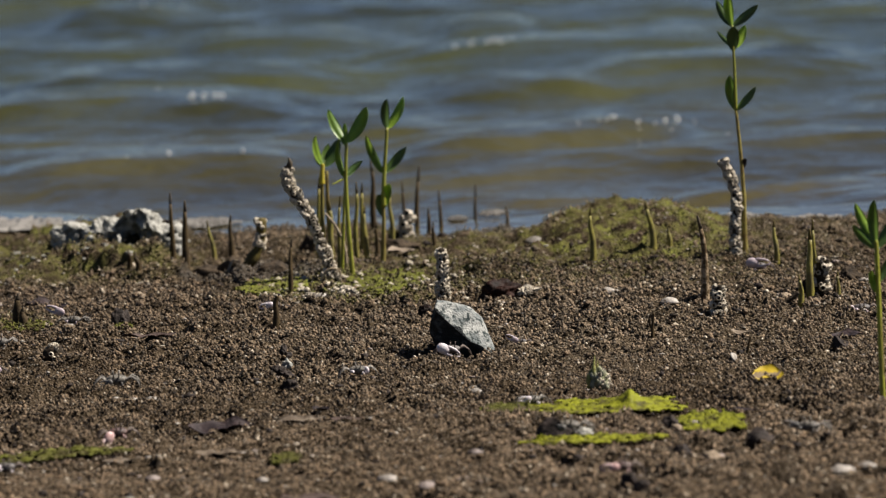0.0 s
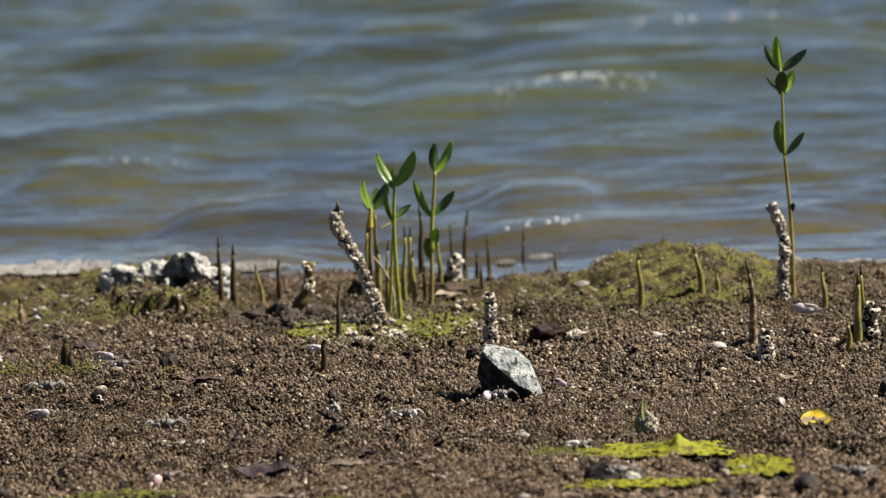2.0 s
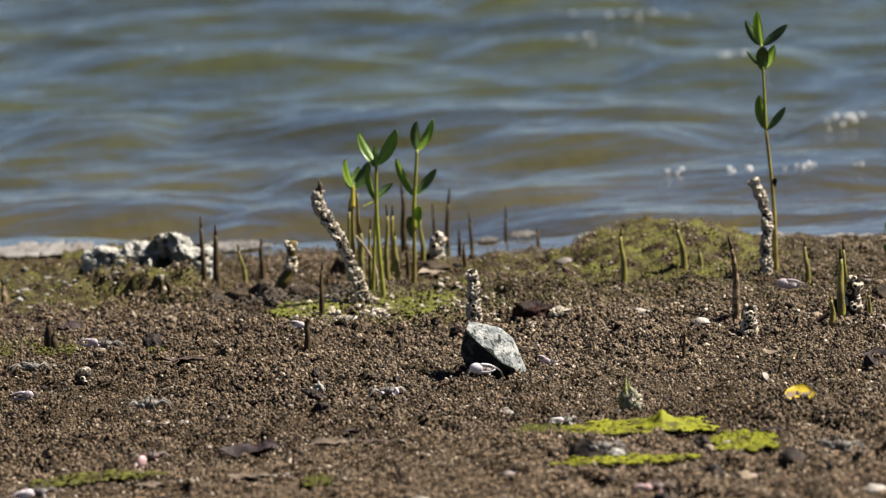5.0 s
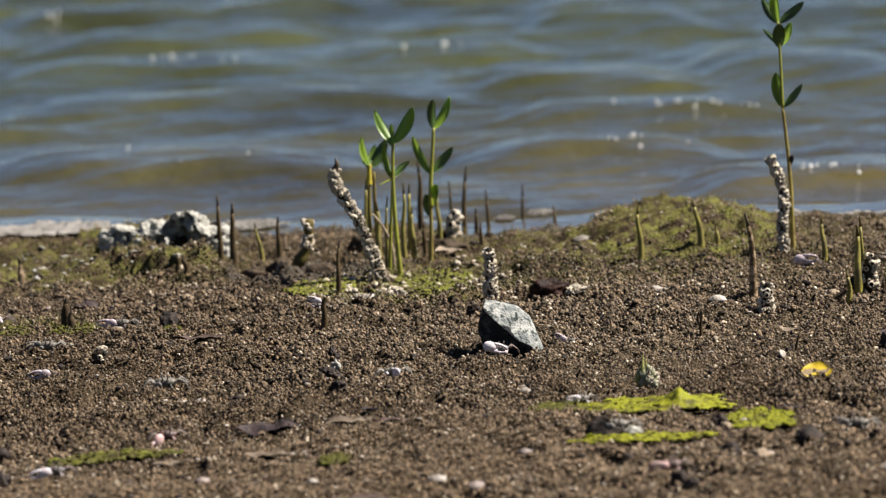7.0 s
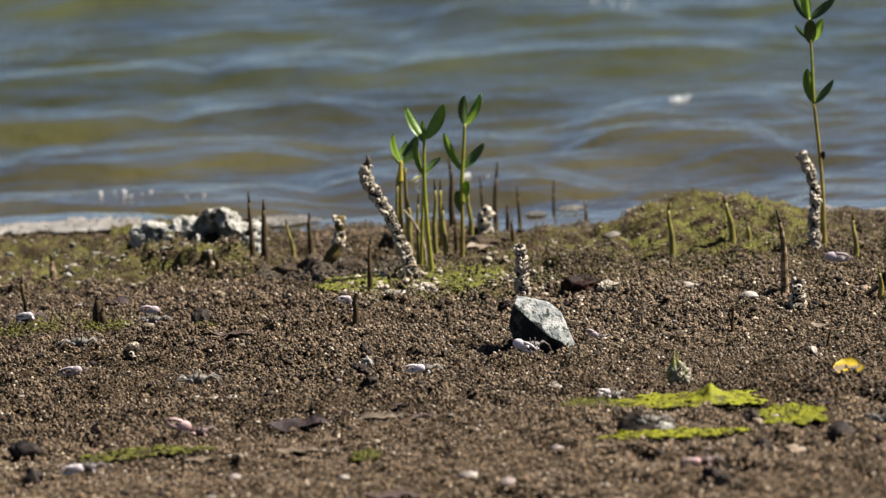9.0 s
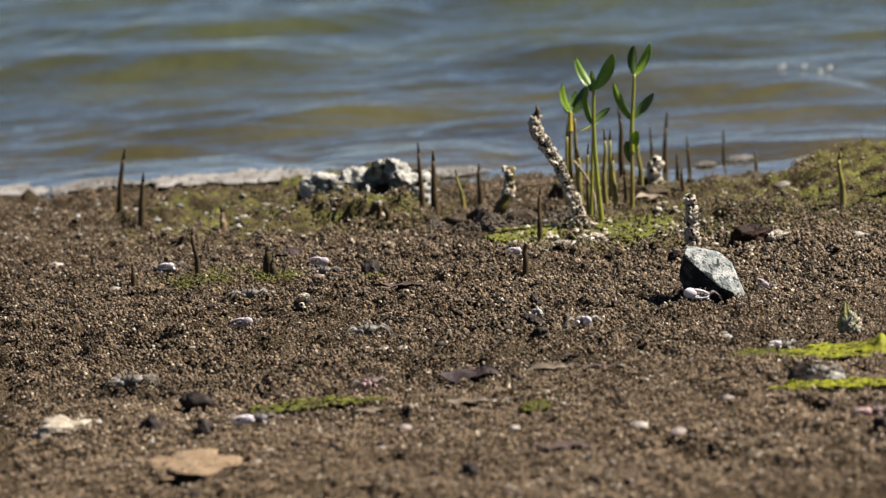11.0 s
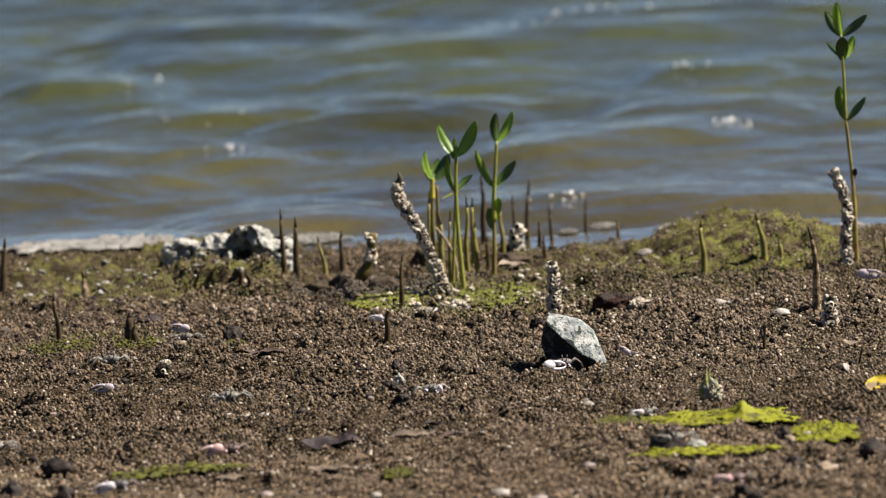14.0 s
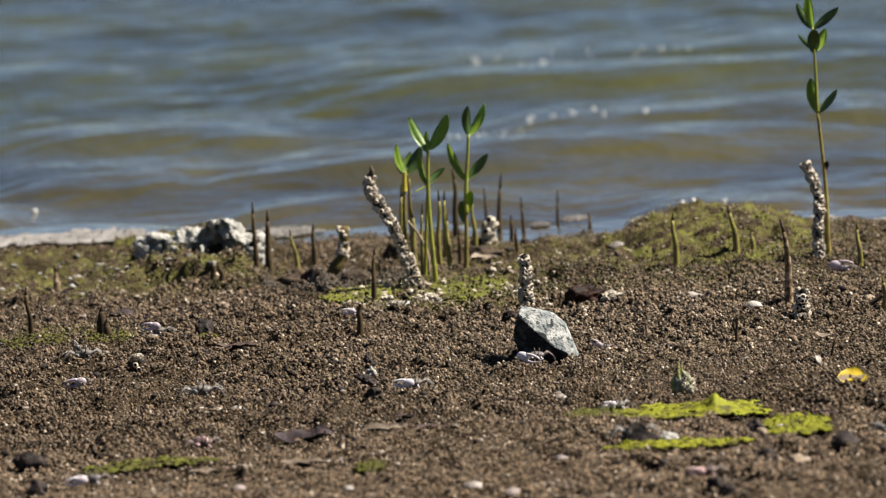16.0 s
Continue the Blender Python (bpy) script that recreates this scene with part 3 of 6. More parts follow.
def make_water():
    nx = len(np.arange(-1.75, 1.25, 0.026))
    gx, gy, faces = sheet(np.arange(-1.75, 1.25, 0.026), np.arange(6.6, 29.0, 0.016))
    ob = arrays("sea_surface", np.stack([gx, gy, wave_height(gx, gy)], -1), faces, WATER)
    slope = np.gradient(wave_height(gx, gy).reshape(-1, nx), 0.016, axis=0).ravel()
    broken = smooth_step(value_noise(gx, gy, 2.4, 71) + 0.6 * value_noise(gx, gy, 7.0, 72), 0.35, 0.8)
    attribute(ob, "chop", 0.02 + 0.12 * smooth_step(slope, 0.16, 0.30) * broken)
    ob.location = (0, 0, SEA)
    rng = np.random.RandomState(23)
    # white beads on the crests, painted in place of sun glints on the water
    px, py = [], []
    for x0, y0, x1, y1, top, thick in ridges():
        sparkling = x1 > 0.25
        if thick:
            u = rng.uniform(0.45, 1.05, thick) ** 0.9
            px += list(x0 + (x1 - x0) * u)
            py += list(y0 + (y1 - y0) * u)
            continue
        if top < 0.015 or rng.uniform() < (0.25 if sparkling else 0.55):
            continue
        mid, wide = rng.uniform(0.1, 0.9), rng.uniform(0.03, 0.20)
        u = mid + rng.normal(0, wide, rng.randint(3, 24 if sparkling else 12))
        px += list(x0 + (x1 - x0) * u)
        py += list(y0 + (y1 - y0) * u)
    px, py = np.array(px), np.array(py)
    tries = py[:, None] + np.linspace(-0.16, 0.16, 17)[None]
    hs = wave_height(np.repeat(px, 17), tries.ravel()).reshape(-1, 17)
    py = tries[np.arange(len(px)), hs.argmax(1)] - np.abs(rng.normal(0.008, 0.022, len(px)))
    bm = bmesh.new()
    bmesh.ops.create_icosphere(bm, subdivisions=2, radius=1.0)
    base = np.array([v.co[:] for v in bm.verts])
    tris = np.array([[v.index for v in f.verts] for f in bm.faces])
    bm.free()
    r = rng.uniform(0.0014, 0.0040, len(px)) * rng.uniform(0.45, 1.0, len(px))
    at = np.stack([px, py, wave_height(px, py) + 0.2 * r], -1)
    verts = (base[None] * r[:, None, None] + at[:, None]).reshape(-1, 3)
    froth = arrays("froth_bubbles", verts, (tris[None] + (np.arange(len(px)) * len(base))[:, None, None]).reshape(-1, 3), GLINT_WHITE)
    froth.location = (0, 0, SEA)
    tagged(froth, "white beads of froth standing in for sun glints on the wave crests", "froth", kind="stuff")
    tagged(ob, "rippled olive and blue sea with low waves running ashore", "water", kind="structure")
    gx, gy, faces = sheet(grow(-3, 3, 0.5, -2500, 2500), grow(7.5, 30, 0.5, 7.4, 3000))
    far = arrays("water", np.stack([gx, gy, 0.004 * value_noise(gx, gy, 1.0, 61)], -1), faces, WATER)
    far.location = (0, 0, SEA - 0.045)
    tagged(far, "open grey-blue sea reaching to the horizon", "water", kind="structure")
    gx, gy, faces = sheet(np.arange(-1.5, 1.2, 0.012), np.arange(6.85, 7.5, 0.008))
    s = gy - shore_line(gx) - 0.03 * value_noise(gx, gy, 5.0, 41)
    z = -0.010 - 0.07 * smooth_step(s, 0.21, 0.29) - 0.05 * smooth_step(s, 0.0, -0.05) + 0.0008 * value_noise(gx, gy, 20.0, 42)
    film = arrays("shallow_water", np.stack([gx, gy, z], -1), faces, CALM)
    tagged(film, "calm film of shallow water along the mud's edge", "water", kind="structure")
    return ob, froth


SURFACE, GLINTS = make_water()
RESTS = set()


def z_at(x, y):
    """The mud's height where a thing rests; the crumbs under it are pressed flat."""
    RESTS.add((round(x, 3), round(y, 3)))
    return float(mud_height(np.array([x]), np.array([y]))[0])


# ---- plants and roots ----
def pneumatophore(x, y, h, lean, r=0.0042, kind="olive", bend=0.0):
    """A breathing root: a tapering spike with a dark tip."""
    rng = random.Random(int(x * 9999) * 7 + int(y * 999))
    pts = spline([(0, 0, -0.012), (lean * 0.25 + bend + rng.uniform(-0.0016, 0.0016), rng.uniform(-0.002, 0.002), h * 0.35),
                  (lean * 0.6 + bend * 0.8 + rng.uniform(-0.0018, 0.0018), rng.uniform(-0.003, 0.003), h * 0.7), (lean, 0, h)], 12)
    stout = min(1.0, max(0.0, 9 * r / h - 0.9))
    radii = [r * (1.10 + 0.25 * stout - (0.72 + 0.30 * stout) * u - 0.12 * u ** 4) * rng.uniform(0.95, 1.05) for u in (i / 11 for i in range(12))]
    root = new("breathing_root")
    root.location = (x, y, z_at(x, y))
    part("shaft", tube(bmesh.new(), pts[:10], radii[:10], 9), {"olive": OLIVE, "brown": BROWN, "grey": GREY_ROOT}[kind], root)
    tip = radii[9:] + [r * 0.16]
    part("tip", tube(bmesh.new(), pts[9:] + [pts[-1] + Vector((0, 0, r * 0.4))], [t * 1.003 for t in tip], 9), OLIVE_DARK if kind == "olive" else DARK_TIP, root, "worn pointed tip")
    words = {"olive": "olive-green mangrove breathing root sticking up from the mud",
             "brown": "dark brown mangrove breathing root sticking up from the mud",
             "grey": "weathered grey-brown breathing root standing in the mud"}[kind]
    tagged(root, words, "root", "mangrove breathing roots")
    return root


def barnacle_mesh():
    """A low volcano with a dark mouth."""
    bm = bmesh.new()
    rings = []
    for rad, z in ((1.05, -0.4), (1.0, 0.15), (0.86, 0.62), (0.68, 0.80), (0.56, 0.52)):
        rings.append([bm.verts.new((rad * math.cos(a) * (1 + 0.07 * (k % 2)), rad * math.sin(a), z)) for k, a in enumerate(2 * math.pi * k / 7 for k in range(7))])
    for r, s in zip(rings, rings[1:]):
        for k in range(7):
            bm.faces.new((r[k], r[(k + 1) % 7], s[(k + 1) % 7], s[k]))
    f = bm.faces.new([bm.verts.new((0.57 * math.cos(2 * math.pi * k / 7), 0.57 * math.sin(2 * math.pi * k / 7), 0.42)) for k in range(7)])
    f.material_index = 1
    me = bpy.data.meshes.new("barnacle")
    bm.to_mesh(me)
    bm.free()
    me.materials.append(BARNACLE)
    me.materials.append(HOLE)
    return me


BARNACLE_MESH = barnacle_mesh()


def crust(parent, pts, radii, count, size, seed, low=0.0):
    """Barnacles seated all over a stick."""
    rng = random.Random(seed)
    for _ in range(count):
        u = rng.uniform(low, 0.97) * (len(pts) - 1)
        k = min(int(u), len(pts) - 2)
        p = pts[k].lerp(pts[k + 1], u - k)
        r = radii[k]
        d = (pts[k + 1] - pts[k]).normalized()
        a = rng.uniform(0, 2 * math.pi)
        side = d.cross(Vector((0.1, 0.9, 0.3))).normalized()
        out = side * math.cos(a) + d.cross(side) * math.sin(a)
        out = (out + d * rng.uniform(-0.3, 0.3)).normalized()
        ob = new("barnacle", BARNACLE_MESH)
        s = size * rng.uniform(0.6, 1.4)
        ob.matrix_world = Matrix.LocRotScale(p + out * r * 0.92, out.to_track_quat("Z", "Y"), (s, s, s * rng.uniform(0.8, 1.3)))
        ob.parent = parent


def crusted_stick(x, y, points, radius, count, label, tip=0.0, seed=1, size=0.0034, low=0.0, bark=CRUST):
    pts = spline(points, 18)
    rng = random.Random(seed)
    radii = [radius * (1.1 - 0.25 * i / 17) * rng.uniform(0.85, 1.15) for i in range(18)]
    stick = new("encrusted_stick")
    part("branch", tube(bmesh.new(), [pts[0] - Vector((0, 0, 0.012))] + pts, [radii[0]] + radii, 10), bark, stick)
    if tip:
        e = pts[-1]
        d = (pts[-1] - pts[-3]).normalized()
        part("tip", tube(bmesh.new(), [e - d * 0.003, e + d * tip * 0.5, e + Vector((0, 0, tip))], [radius * 0.75, radius * 0.5, 0.0006], 8), DARK_TIP, stick, "bare dark tip")
    crust(stick, pts, radii, count, size, seed, low)
    stick.location = (x, y, z_at(x, y))
    tagged(stick, label, "stick", "barnacle-covered sticks")
    return stick


def leaf_mesh(base, tip, width, bow, fold, cup=0.45):
    """A pointed oval blade with a midrib fold and some thickness."""
    base, tip = Vector(base), Vector(tip)
    d = tip - base
    length = d.length
    fwd = d.normalized()
    across = fwd.cross(Vector((0, 1, 0)))
    across = (across.normalized() if across.length > 0.05 else Vector((1, 0, 0)))
    turn = Matrix.Rotation(fold, 3, fwd)
    across = turn @ across
    up = across.cross(fwd).normalized()
    bm = bmesh.new()
    rows, cols = 12, 5
    grid = {}
    for side in (0, 1):
        for i in range(rows):
            u = i / (rows - 1)
            w = width * 0.5 * (math.sin(math.pi * u ** 0.95) ** 0.62 if 0 < u < 1 else 0) + 0.0003
            for j in range(cols):
                v = j / (cols - 1) * 2 - 1
                p = base + fwd * length * u + across * w * v + up * (abs(v) ** 1.4 * w * cup + bow * length * math.sin(math.pi * u * 0.9))
                p = p - up * (0.0005 if side else 0.0)
                grid[side, i, j] = bm.verts.new(p)
        for i in range(rows - 1):
            for j in range(cols - 1):
                q = [grid[side, i, j], grid[side, i, j + 1], grid[side, i + 1, j + 1], grid[side, i + 1, j]]
                bm.faces.new(q if side == 0 else q[::-1])
    edge = [(i, 0) for i in range(rows)] + [(rows - 1, j) for j in range(1, cols)] + [(i, cols - 1) for i in range(rows - 2, -1, -1)] + [(0, j) for j in range(cols - 2, 0, -1)]
    for a, b in zip(edge, edge[1:] + edge[:1]):
        bm.faces.new((grid[0, a[0], a[1]], grid[1, a[0], a[1]], grid[1, b[0], b[1]], grid[0, b[0], b[1]]))
    return bm


def seedling(x, y, stems, leaves, label):
    """A young mangrove. stems: (material, radius, points); leaves: (base x, z, tip x, z, width, depth, material, fold)."""
    plant = new("mangrove_seedling")
    for m, r, pts in stems:
        c = spline([(px, py, pz) for px, py, pz in pts], 16)
        if pts[0][2] < 0.01:
            c = [c[0] - Vector((0, 0, 0.012))] + c
        n = len(c)
        part("stem", tube(bmesh.new(), c, [r * (0.98 - 0.44 * i / n) for i in range(n)], 9), m, plant)
    for bx, bz, tx, tz, w, dy, m, fold in leaves:
        part("leaf", leaf_mesh((bx, 0, bz), (tx, dy, tz), w, 0.08, fold), m, plant)
    plant.location = (x, y, z_at(x, y))
    tagged(plant, label, "seedling", "mangrove seedlings")
    return plant


# ---- stones, shells and litter ----
def stone(name, x, y, size, seed, material, label, category="stone", rough=0.35, cuts=5, level=4, turn=0.0, fine=0.16, sink=0.0, freq=1.6):
    ob = link(name, lump(size, seed, rough, level, cuts, freq, fine), material)
    ob.matrix_world = pose(x, y, z_at(x, y) - sink, 0, 0, turn)
    return tagged(ob, label, category)


def main_rock(x, y):
    """The angular grey stone with a sharp upright corner and a long sloping face."""
    bm = bmesh.new()
    bmesh.ops.create_icosphere(bm, subdivisions=6, radius=0.085)
    # vertices of the faces that carry painted shade
    broken = set()
    cuts = (((0.22, 0.0, 0.97), 0.0262), ((0.36, 0.0, 0.93), 0.0238), ((0.676, 0.0, 0.737), 0.0220), ((0.93, 0.0, 0.36), 0.0235),
            ((-0.97, 0.0, 0.24), 0.0365), ((-0.95, 0.0, -0.316), 0.0375), ((0.286, -0.707, 0.646), 0.0112), ((0.60, -0.58, 0.55), 0.0160),
            ((-0.62, -0.70, -0.35), 0.0150), ((-0.20, -0.86, -0.47), 0.0225), ((0, 1, 0.1), 0.028), ((0, 0, -1), 0.032))
    for v in bm.verts:
        p = v.co.copy()
        for _ in range(6):
            for nrm, d in cuts:
                nrm = Vector(nrm).normalized()
                over = p.dot(nrm) - d
                if over > 0:
                    p -= nrm * over
        # fresh and broken pick the left and lower front faces, painted dark as shade
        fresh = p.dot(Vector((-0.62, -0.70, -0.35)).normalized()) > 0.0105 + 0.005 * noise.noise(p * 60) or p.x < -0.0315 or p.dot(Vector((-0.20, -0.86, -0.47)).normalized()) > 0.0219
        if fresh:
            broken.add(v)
        k = noise.noise(p * 32) * 0.0022 + noise.noise(p * 85) * 0.0017 - 0.0022 * max(0.0, noise.noise(p * 130 + Vector((5, 2, 7))) - 0.12)
        v.co = p + p.normalized() * k
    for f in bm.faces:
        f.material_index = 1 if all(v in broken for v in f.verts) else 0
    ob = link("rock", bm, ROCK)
    ob.data.materials.append(ROCK_SHADE)
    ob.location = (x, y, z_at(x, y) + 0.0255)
    tagged(ob, "angular grey-white lichen-mottled stone resting on the mud", "rock")


def coral_stone(x, y):
    """A long pale lump of porous coral: knobbly all over, with deep hollows in its front and a low tail."""
    bm = bmesh.new()
    hollows = ((-0.008, -0.024, 0.024, 0.020, 0.036), (0.006, -0.026, 0.012, 0.019, 0.034), (0.008, -0.022, 0.040, 0.011, 0.022), (-0.012, -0.020, 0.040, 0.008, 0.018), (0.028, -0.020, 0.014, 0.007, 0.014),
               (-0.070, 0.012, 0.014, 0.006, 0.012), (-0.046, -0.008, 0.016, 0.006, 0.012), (-0.028, -0.010, 0.016, 0.007, 0.014), (-0.086, 0.014, 0.020, 0.007, 0.010), (0.046, -0.010, 0.014, 0.006, 0.012))
    inside = set()
    for cx, cy, cz, rx, ry, rz, level in ((0.006, 0.004, 0.006, 0.033, 0.024, 0.042, 6), (-0.034, 0.016, 0.005, 0.036, 0.022, 0.033, 6),
                                           (-0.080, 0.034, 0.010, 0.030, 0.018, 0.022, 6), (0.044, 0.012, 0.0, 0.022, 0.020, 0.031, 5)):
        made = bmesh.ops.create_icosphere(bm, subdivisions=level, radius=1.0)["verts"]
        for v in made:
            u = v.co.copy()
            q = [math.copysign(abs(c) ** 0.78, c) for c in u]
            p = Vector((cx + q[0] * rx, cy + q[1] * ry, cz + q[2] * rz))
            big = noise.voronoi(p * 120 + Vector((3, 1, 2)))[0]
            small = noise.voronoi(p * 290 + Vector((1, 5, 4)))[0]
            k = 0.0055 * noise.noise(p * 50) + 0.0050 * (0.55 - big[0]) + 0.0022 * (0.5 - small[0])
            pit = noise.noise(p * 110 + Vector((7, 7, 7)))
            k -= 0.012 * max(0.0, pit - 0.18)
            if pit > 0.30:
                inside.add(v)
            p = p + u * k
            for hx, hy, hz, r, deep in hollows:
                d = math.hypot(p.x - hx, p.z - hz) / (0.95 * r * (1 + 0.7 * noise.noise(Vector((p.x, 0.0, p.z)) * 110 + Vector((0, hx * 300, 0)))))
                if d < 1 and u.y < 0.25:
                    p.y += deep * (1 - d * d) ** 0.6
                    if d < 0.93:
                        inside.add(v)
            v.co = p
    # faces in pits and hollows get a near-black colour that paints their shade
    for f in bm.faces:
        f.material_index = 1 if all(v in inside for v in f.verts) else 0
    ob = link("coral_stone", bm, CORAL)
    ob.data.materials.append(HOLLOW_SHADE)
    ob.location = (x, y, z_at(x, y) - 0.004)
    tagged(ob, "knobbly pale grey coral stone at the water's edge", "stone")


def shell(x, y, length, turn, tilt=20.0, material=None, label="small white bivalve shell lying on the mud", ratio=0.55, lift=0.0):
    """Half a bivalve, ribbed and domed, with some thickness."""
    bm = bmesh.new()
    rows, cols = 7, 12
    top = [[None] * cols for _ in range(rows)]
    low = [[None] * cols for _ in range(rows)]
    for i in range(rows):
        rad = (i + 0.3) / (rows - 0.7)
        for j in range(cols):
            a = 2 * math.pi * j / cols
            worn = 1 + 0.38 * rad * noise.noise(Vector((math.cos(a) * 1.5 + x * 70, math.sin(a) * 1.5, y * 50)))
            px, py = rad * math.cos(a) * 0.5 * worn, rad * math.sin(a) * 0.5 * ratio * (1 - 0.15 * math.cos(a)) * worn
            z = 0.2 * (1 - rad ** 2) + 0.012 * (i % 2) + 0.05 * noise.noise(Vector((px * 5 + x * 40, py * 5, y * 40)))
            top[i][j] = bm.verts.new((px * length, py * length, z * length))
            low[i][j] = bm.verts.new((px * length * 0.95, py * length * 0.95, (z - 0.05) * length))
    for g, flip in ((top, False), (low, True)):
        for i in range(rows - 1):
            for j in range(cols):
                q = (g[i][j], g[i + 1][j], g[i + 1][(j + 1) % cols], g[i][(j + 1) % cols])
                bm.faces.new(q[::-1] if flip else q)
        bm.faces.new(g[0] if not flip else g[0][::-1])
    for j in range(cols):
        bm.faces.new((top[-1][j], low[-1][j], low[-1][(j + 1) % cols], top[-1][(j + 1) % cols]))
    ob = link("shell", bm, material or SHELL)
    ob.matrix_world = pose(x, y, z_at(x, y) + 0.001 + lift + 0.25 * length * abs(math.sin(radians(tilt))), tilt, 0, turn)
    return tagged(ob, label, "shell", "shells on the mud")


def litter_leaf(x, y, length, width, turn, material, label, curl=0.35, lift=0.002, tilt=0.0):
    """A fallen leaf, cupped and curled."""
    bm = leaf_mesh((-length / 2, 0, 0), (length / 2, 0, 0), width, 0.0, math.radians(90), 0.08)
    for v in bm.verts:
        u = v.co.x / length
        v.co.z += curl * length * (0.5 * u * u + 0.12 * math.sin(u * 7 + x * 90)) + curl * 0.4 * abs(v.co.y) + 0.09 * length * noise.noise(Vector((u * 5 + x * 50, v.co.y * 90, y)))
    low = min(v.co.z for v in bm.verts)
    for v in bm.verts:
        v.co.z -= low
    ob = link("fallen_leaf", bm, material)
    a = math.radians(turn)
    base = max(z_at(x + u * length * math.cos(a), y + u * length * math.sin(a)) for u in (-0.4, -0.2, 0.0, 0.2, 0.4))
    ob.matrix_world = pose(x, y, base + lift, tilt, 0, turn)
    return tagged(ob, label, "leaf", "fallen leaves")


def algae_mat(x, y, sx, sy, seed, material, label, peak=None, thick=0.004, name="algae_mat", category="algae", group="algae on the mud", floor=-1.0, ragged=0.0):
    """A ragged film of sea lettuce or foam lying on the mud, puckered, with holes."""
    n = 46
    bm = bmesh.new()
    grid = {}
    for i in range(n * 2):
        for j in range(n):
            u, v = (i / (n * 2 - 1)) * 2 - 1, (j / (n - 1)) * 2 - 1
            edge = 1 - math.hypot(u, v) + 0.42 * noise.noise(Vector((u * 3.0, v * 2.2, seed))) + 0.20 * noise.noise(Vector((u * 9, v * 6, seed + 5)))
            hole = noise.noise(Vector((u * 11, v * 6, seed + 9))) + 0.5 * noise.noise(Vector((u * 26, v * 13, seed + 4)))
            near_peak = peak and math.hypot(x + u * sx - peak[0], (y + v * sy - peak[1]) * 0.6) < 0.02
            if near_peak or (edge > 0.05 and hole > -0.45 + ragged):
                wx, wy = x + u * sx, y + v * sy
                z = max(z_at(wx, wy), floor) + 0.0045 + min(edge, 0.5) * 2 * thick * (0.6 + 0.7 * noise.noise(Vector((u * 7, v * 5, seed + 2)))) + 0.002 * noise.noise(Vector((u * 30, v * 18, seed)))
                if peak:
                    z += peak[2] * math.exp(-abs((wx - peak[0]) / 0.013) ** 1.3 - ((wy - peak[1]) / 0.02) ** 2)
                grid[i, j] = bm.verts.new((wx, wy, z))
    for (i, j), a in list(grid.items()):
        if (i + 1, j) in grid and (i + 1, j + 1) in grid and (i, j + 1) in grid:
            bm.faces.new((a, grid[i + 1, j], grid[i + 1, j + 1], grid[i, j + 1]))
    bmesh.ops.delete(bm, geom=[v for v in bm.verts if not v.link_faces], context="VERTS")
    bmesh.ops.solidify(bm, geom=bm.faces[:], thickness=0.0012)
    ob = link(name, bm, material)
    return tagged(ob, label, category, group)


def spiky_lump(x, y, h):
    """A little upright lump of barnacles and weed with a green tip."""
    thing = new("weedy_lump")
    part("body", lump((h * 0.33, h * 0.28, h * 0.52), 71, 0.4, 4, 2, 2.4, 0.2), PALE_CRUST, thing)
    for dx, hh, w in ((-0.12, 1.05, 0.13), (0.0, 0.90, 0.12), (-0.28, 0.66, 0.12)):
        part("weed_blade", tube(bmesh.new(), spline([(dx * h, -0.1 * h, -0.02 * h), (dx * h * 1.1, -0.12 * h, h * hh * 0.45), (dx * h * 0.9, -0.05 * h, h * hh * 0.8), (dx * h * 0.6, 0, h * hh)], 7),
                                [h * w * k for k in (0.7, 0.75, 0.66, 0.5, 0.33, 0.17, 0.04)], 7), WEED, thing, "green tip of weed")
    rng = random.Random(9)
    for _ in range(22):
        a, e = rng.uniform(-1.9, 0.9), rng.uniform(0.0, 1.2)
        out = Vector((math.cos(a) * math.cos(e), math.sin(a) * math.cos(e), math.sin(e)))
        b = new("barnacle", BARNACLE_MESH)
        s = h * rng.uniform(0.04, 0.085)
        b.matrix_world = Matrix.LocRotScale((out.x * h * 0.31 + 0.05 * h, out.y * h * 0.27, h * 0.14 + out.z * h * 0.50), out.to_track_quat("Z", "Y"), (s, s, s))
        b.parent = thing
    thing.location = (x, y, z_at(x, y))
    tagged(thing, "small barnacle lump with a green weedy tip", "lump")


def barnacle_lump(x, y, w, h, seed, count=26):
    thing = new("barnacle_cluster")
    part("core", lump((w * 0.45, w * 0.4, h * 0.5), seed, 0.3, 3, 1), BARK, thing)
    rng = random.Random(seed)
    for _ in range(count):
        a, e = rng.uniform(0, 6.28), rng.uniform(-0.1, 1.4)
        out = Vector((math.cos(a) * math.cos(e), math.sin(a) * math.cos(e), math.sin(e)))
        b = new("barnacle", BARNACLE_MESH)
        s = w * rng.uniform(0.06, 0.12)
        b.matrix_world = Matrix.LocRotScale((out.x * w * 0.42, out.y * w * 0.38, h * 0.18 + out.z * h * 0.48), out.to_track_quat("Z", "Y"), (s, s, s))
        b.parent = thing
    thing.location = (x, y, z_at(x, y))
    tagged(thing, "dark lump crusted with pale barnacles on the mud", "barnacles", "barnacle lumps")


def twig(x, y, points, r, material, label):
    ob = link("twig", tube(bmesh.new(), spline(points, 14), [r * (1.1 - 0.5 * i / 13) for i in range(14)], 7), material)
    ob.location = (x, y, z_at(x, y))
    return tagged(ob, label, "twig")


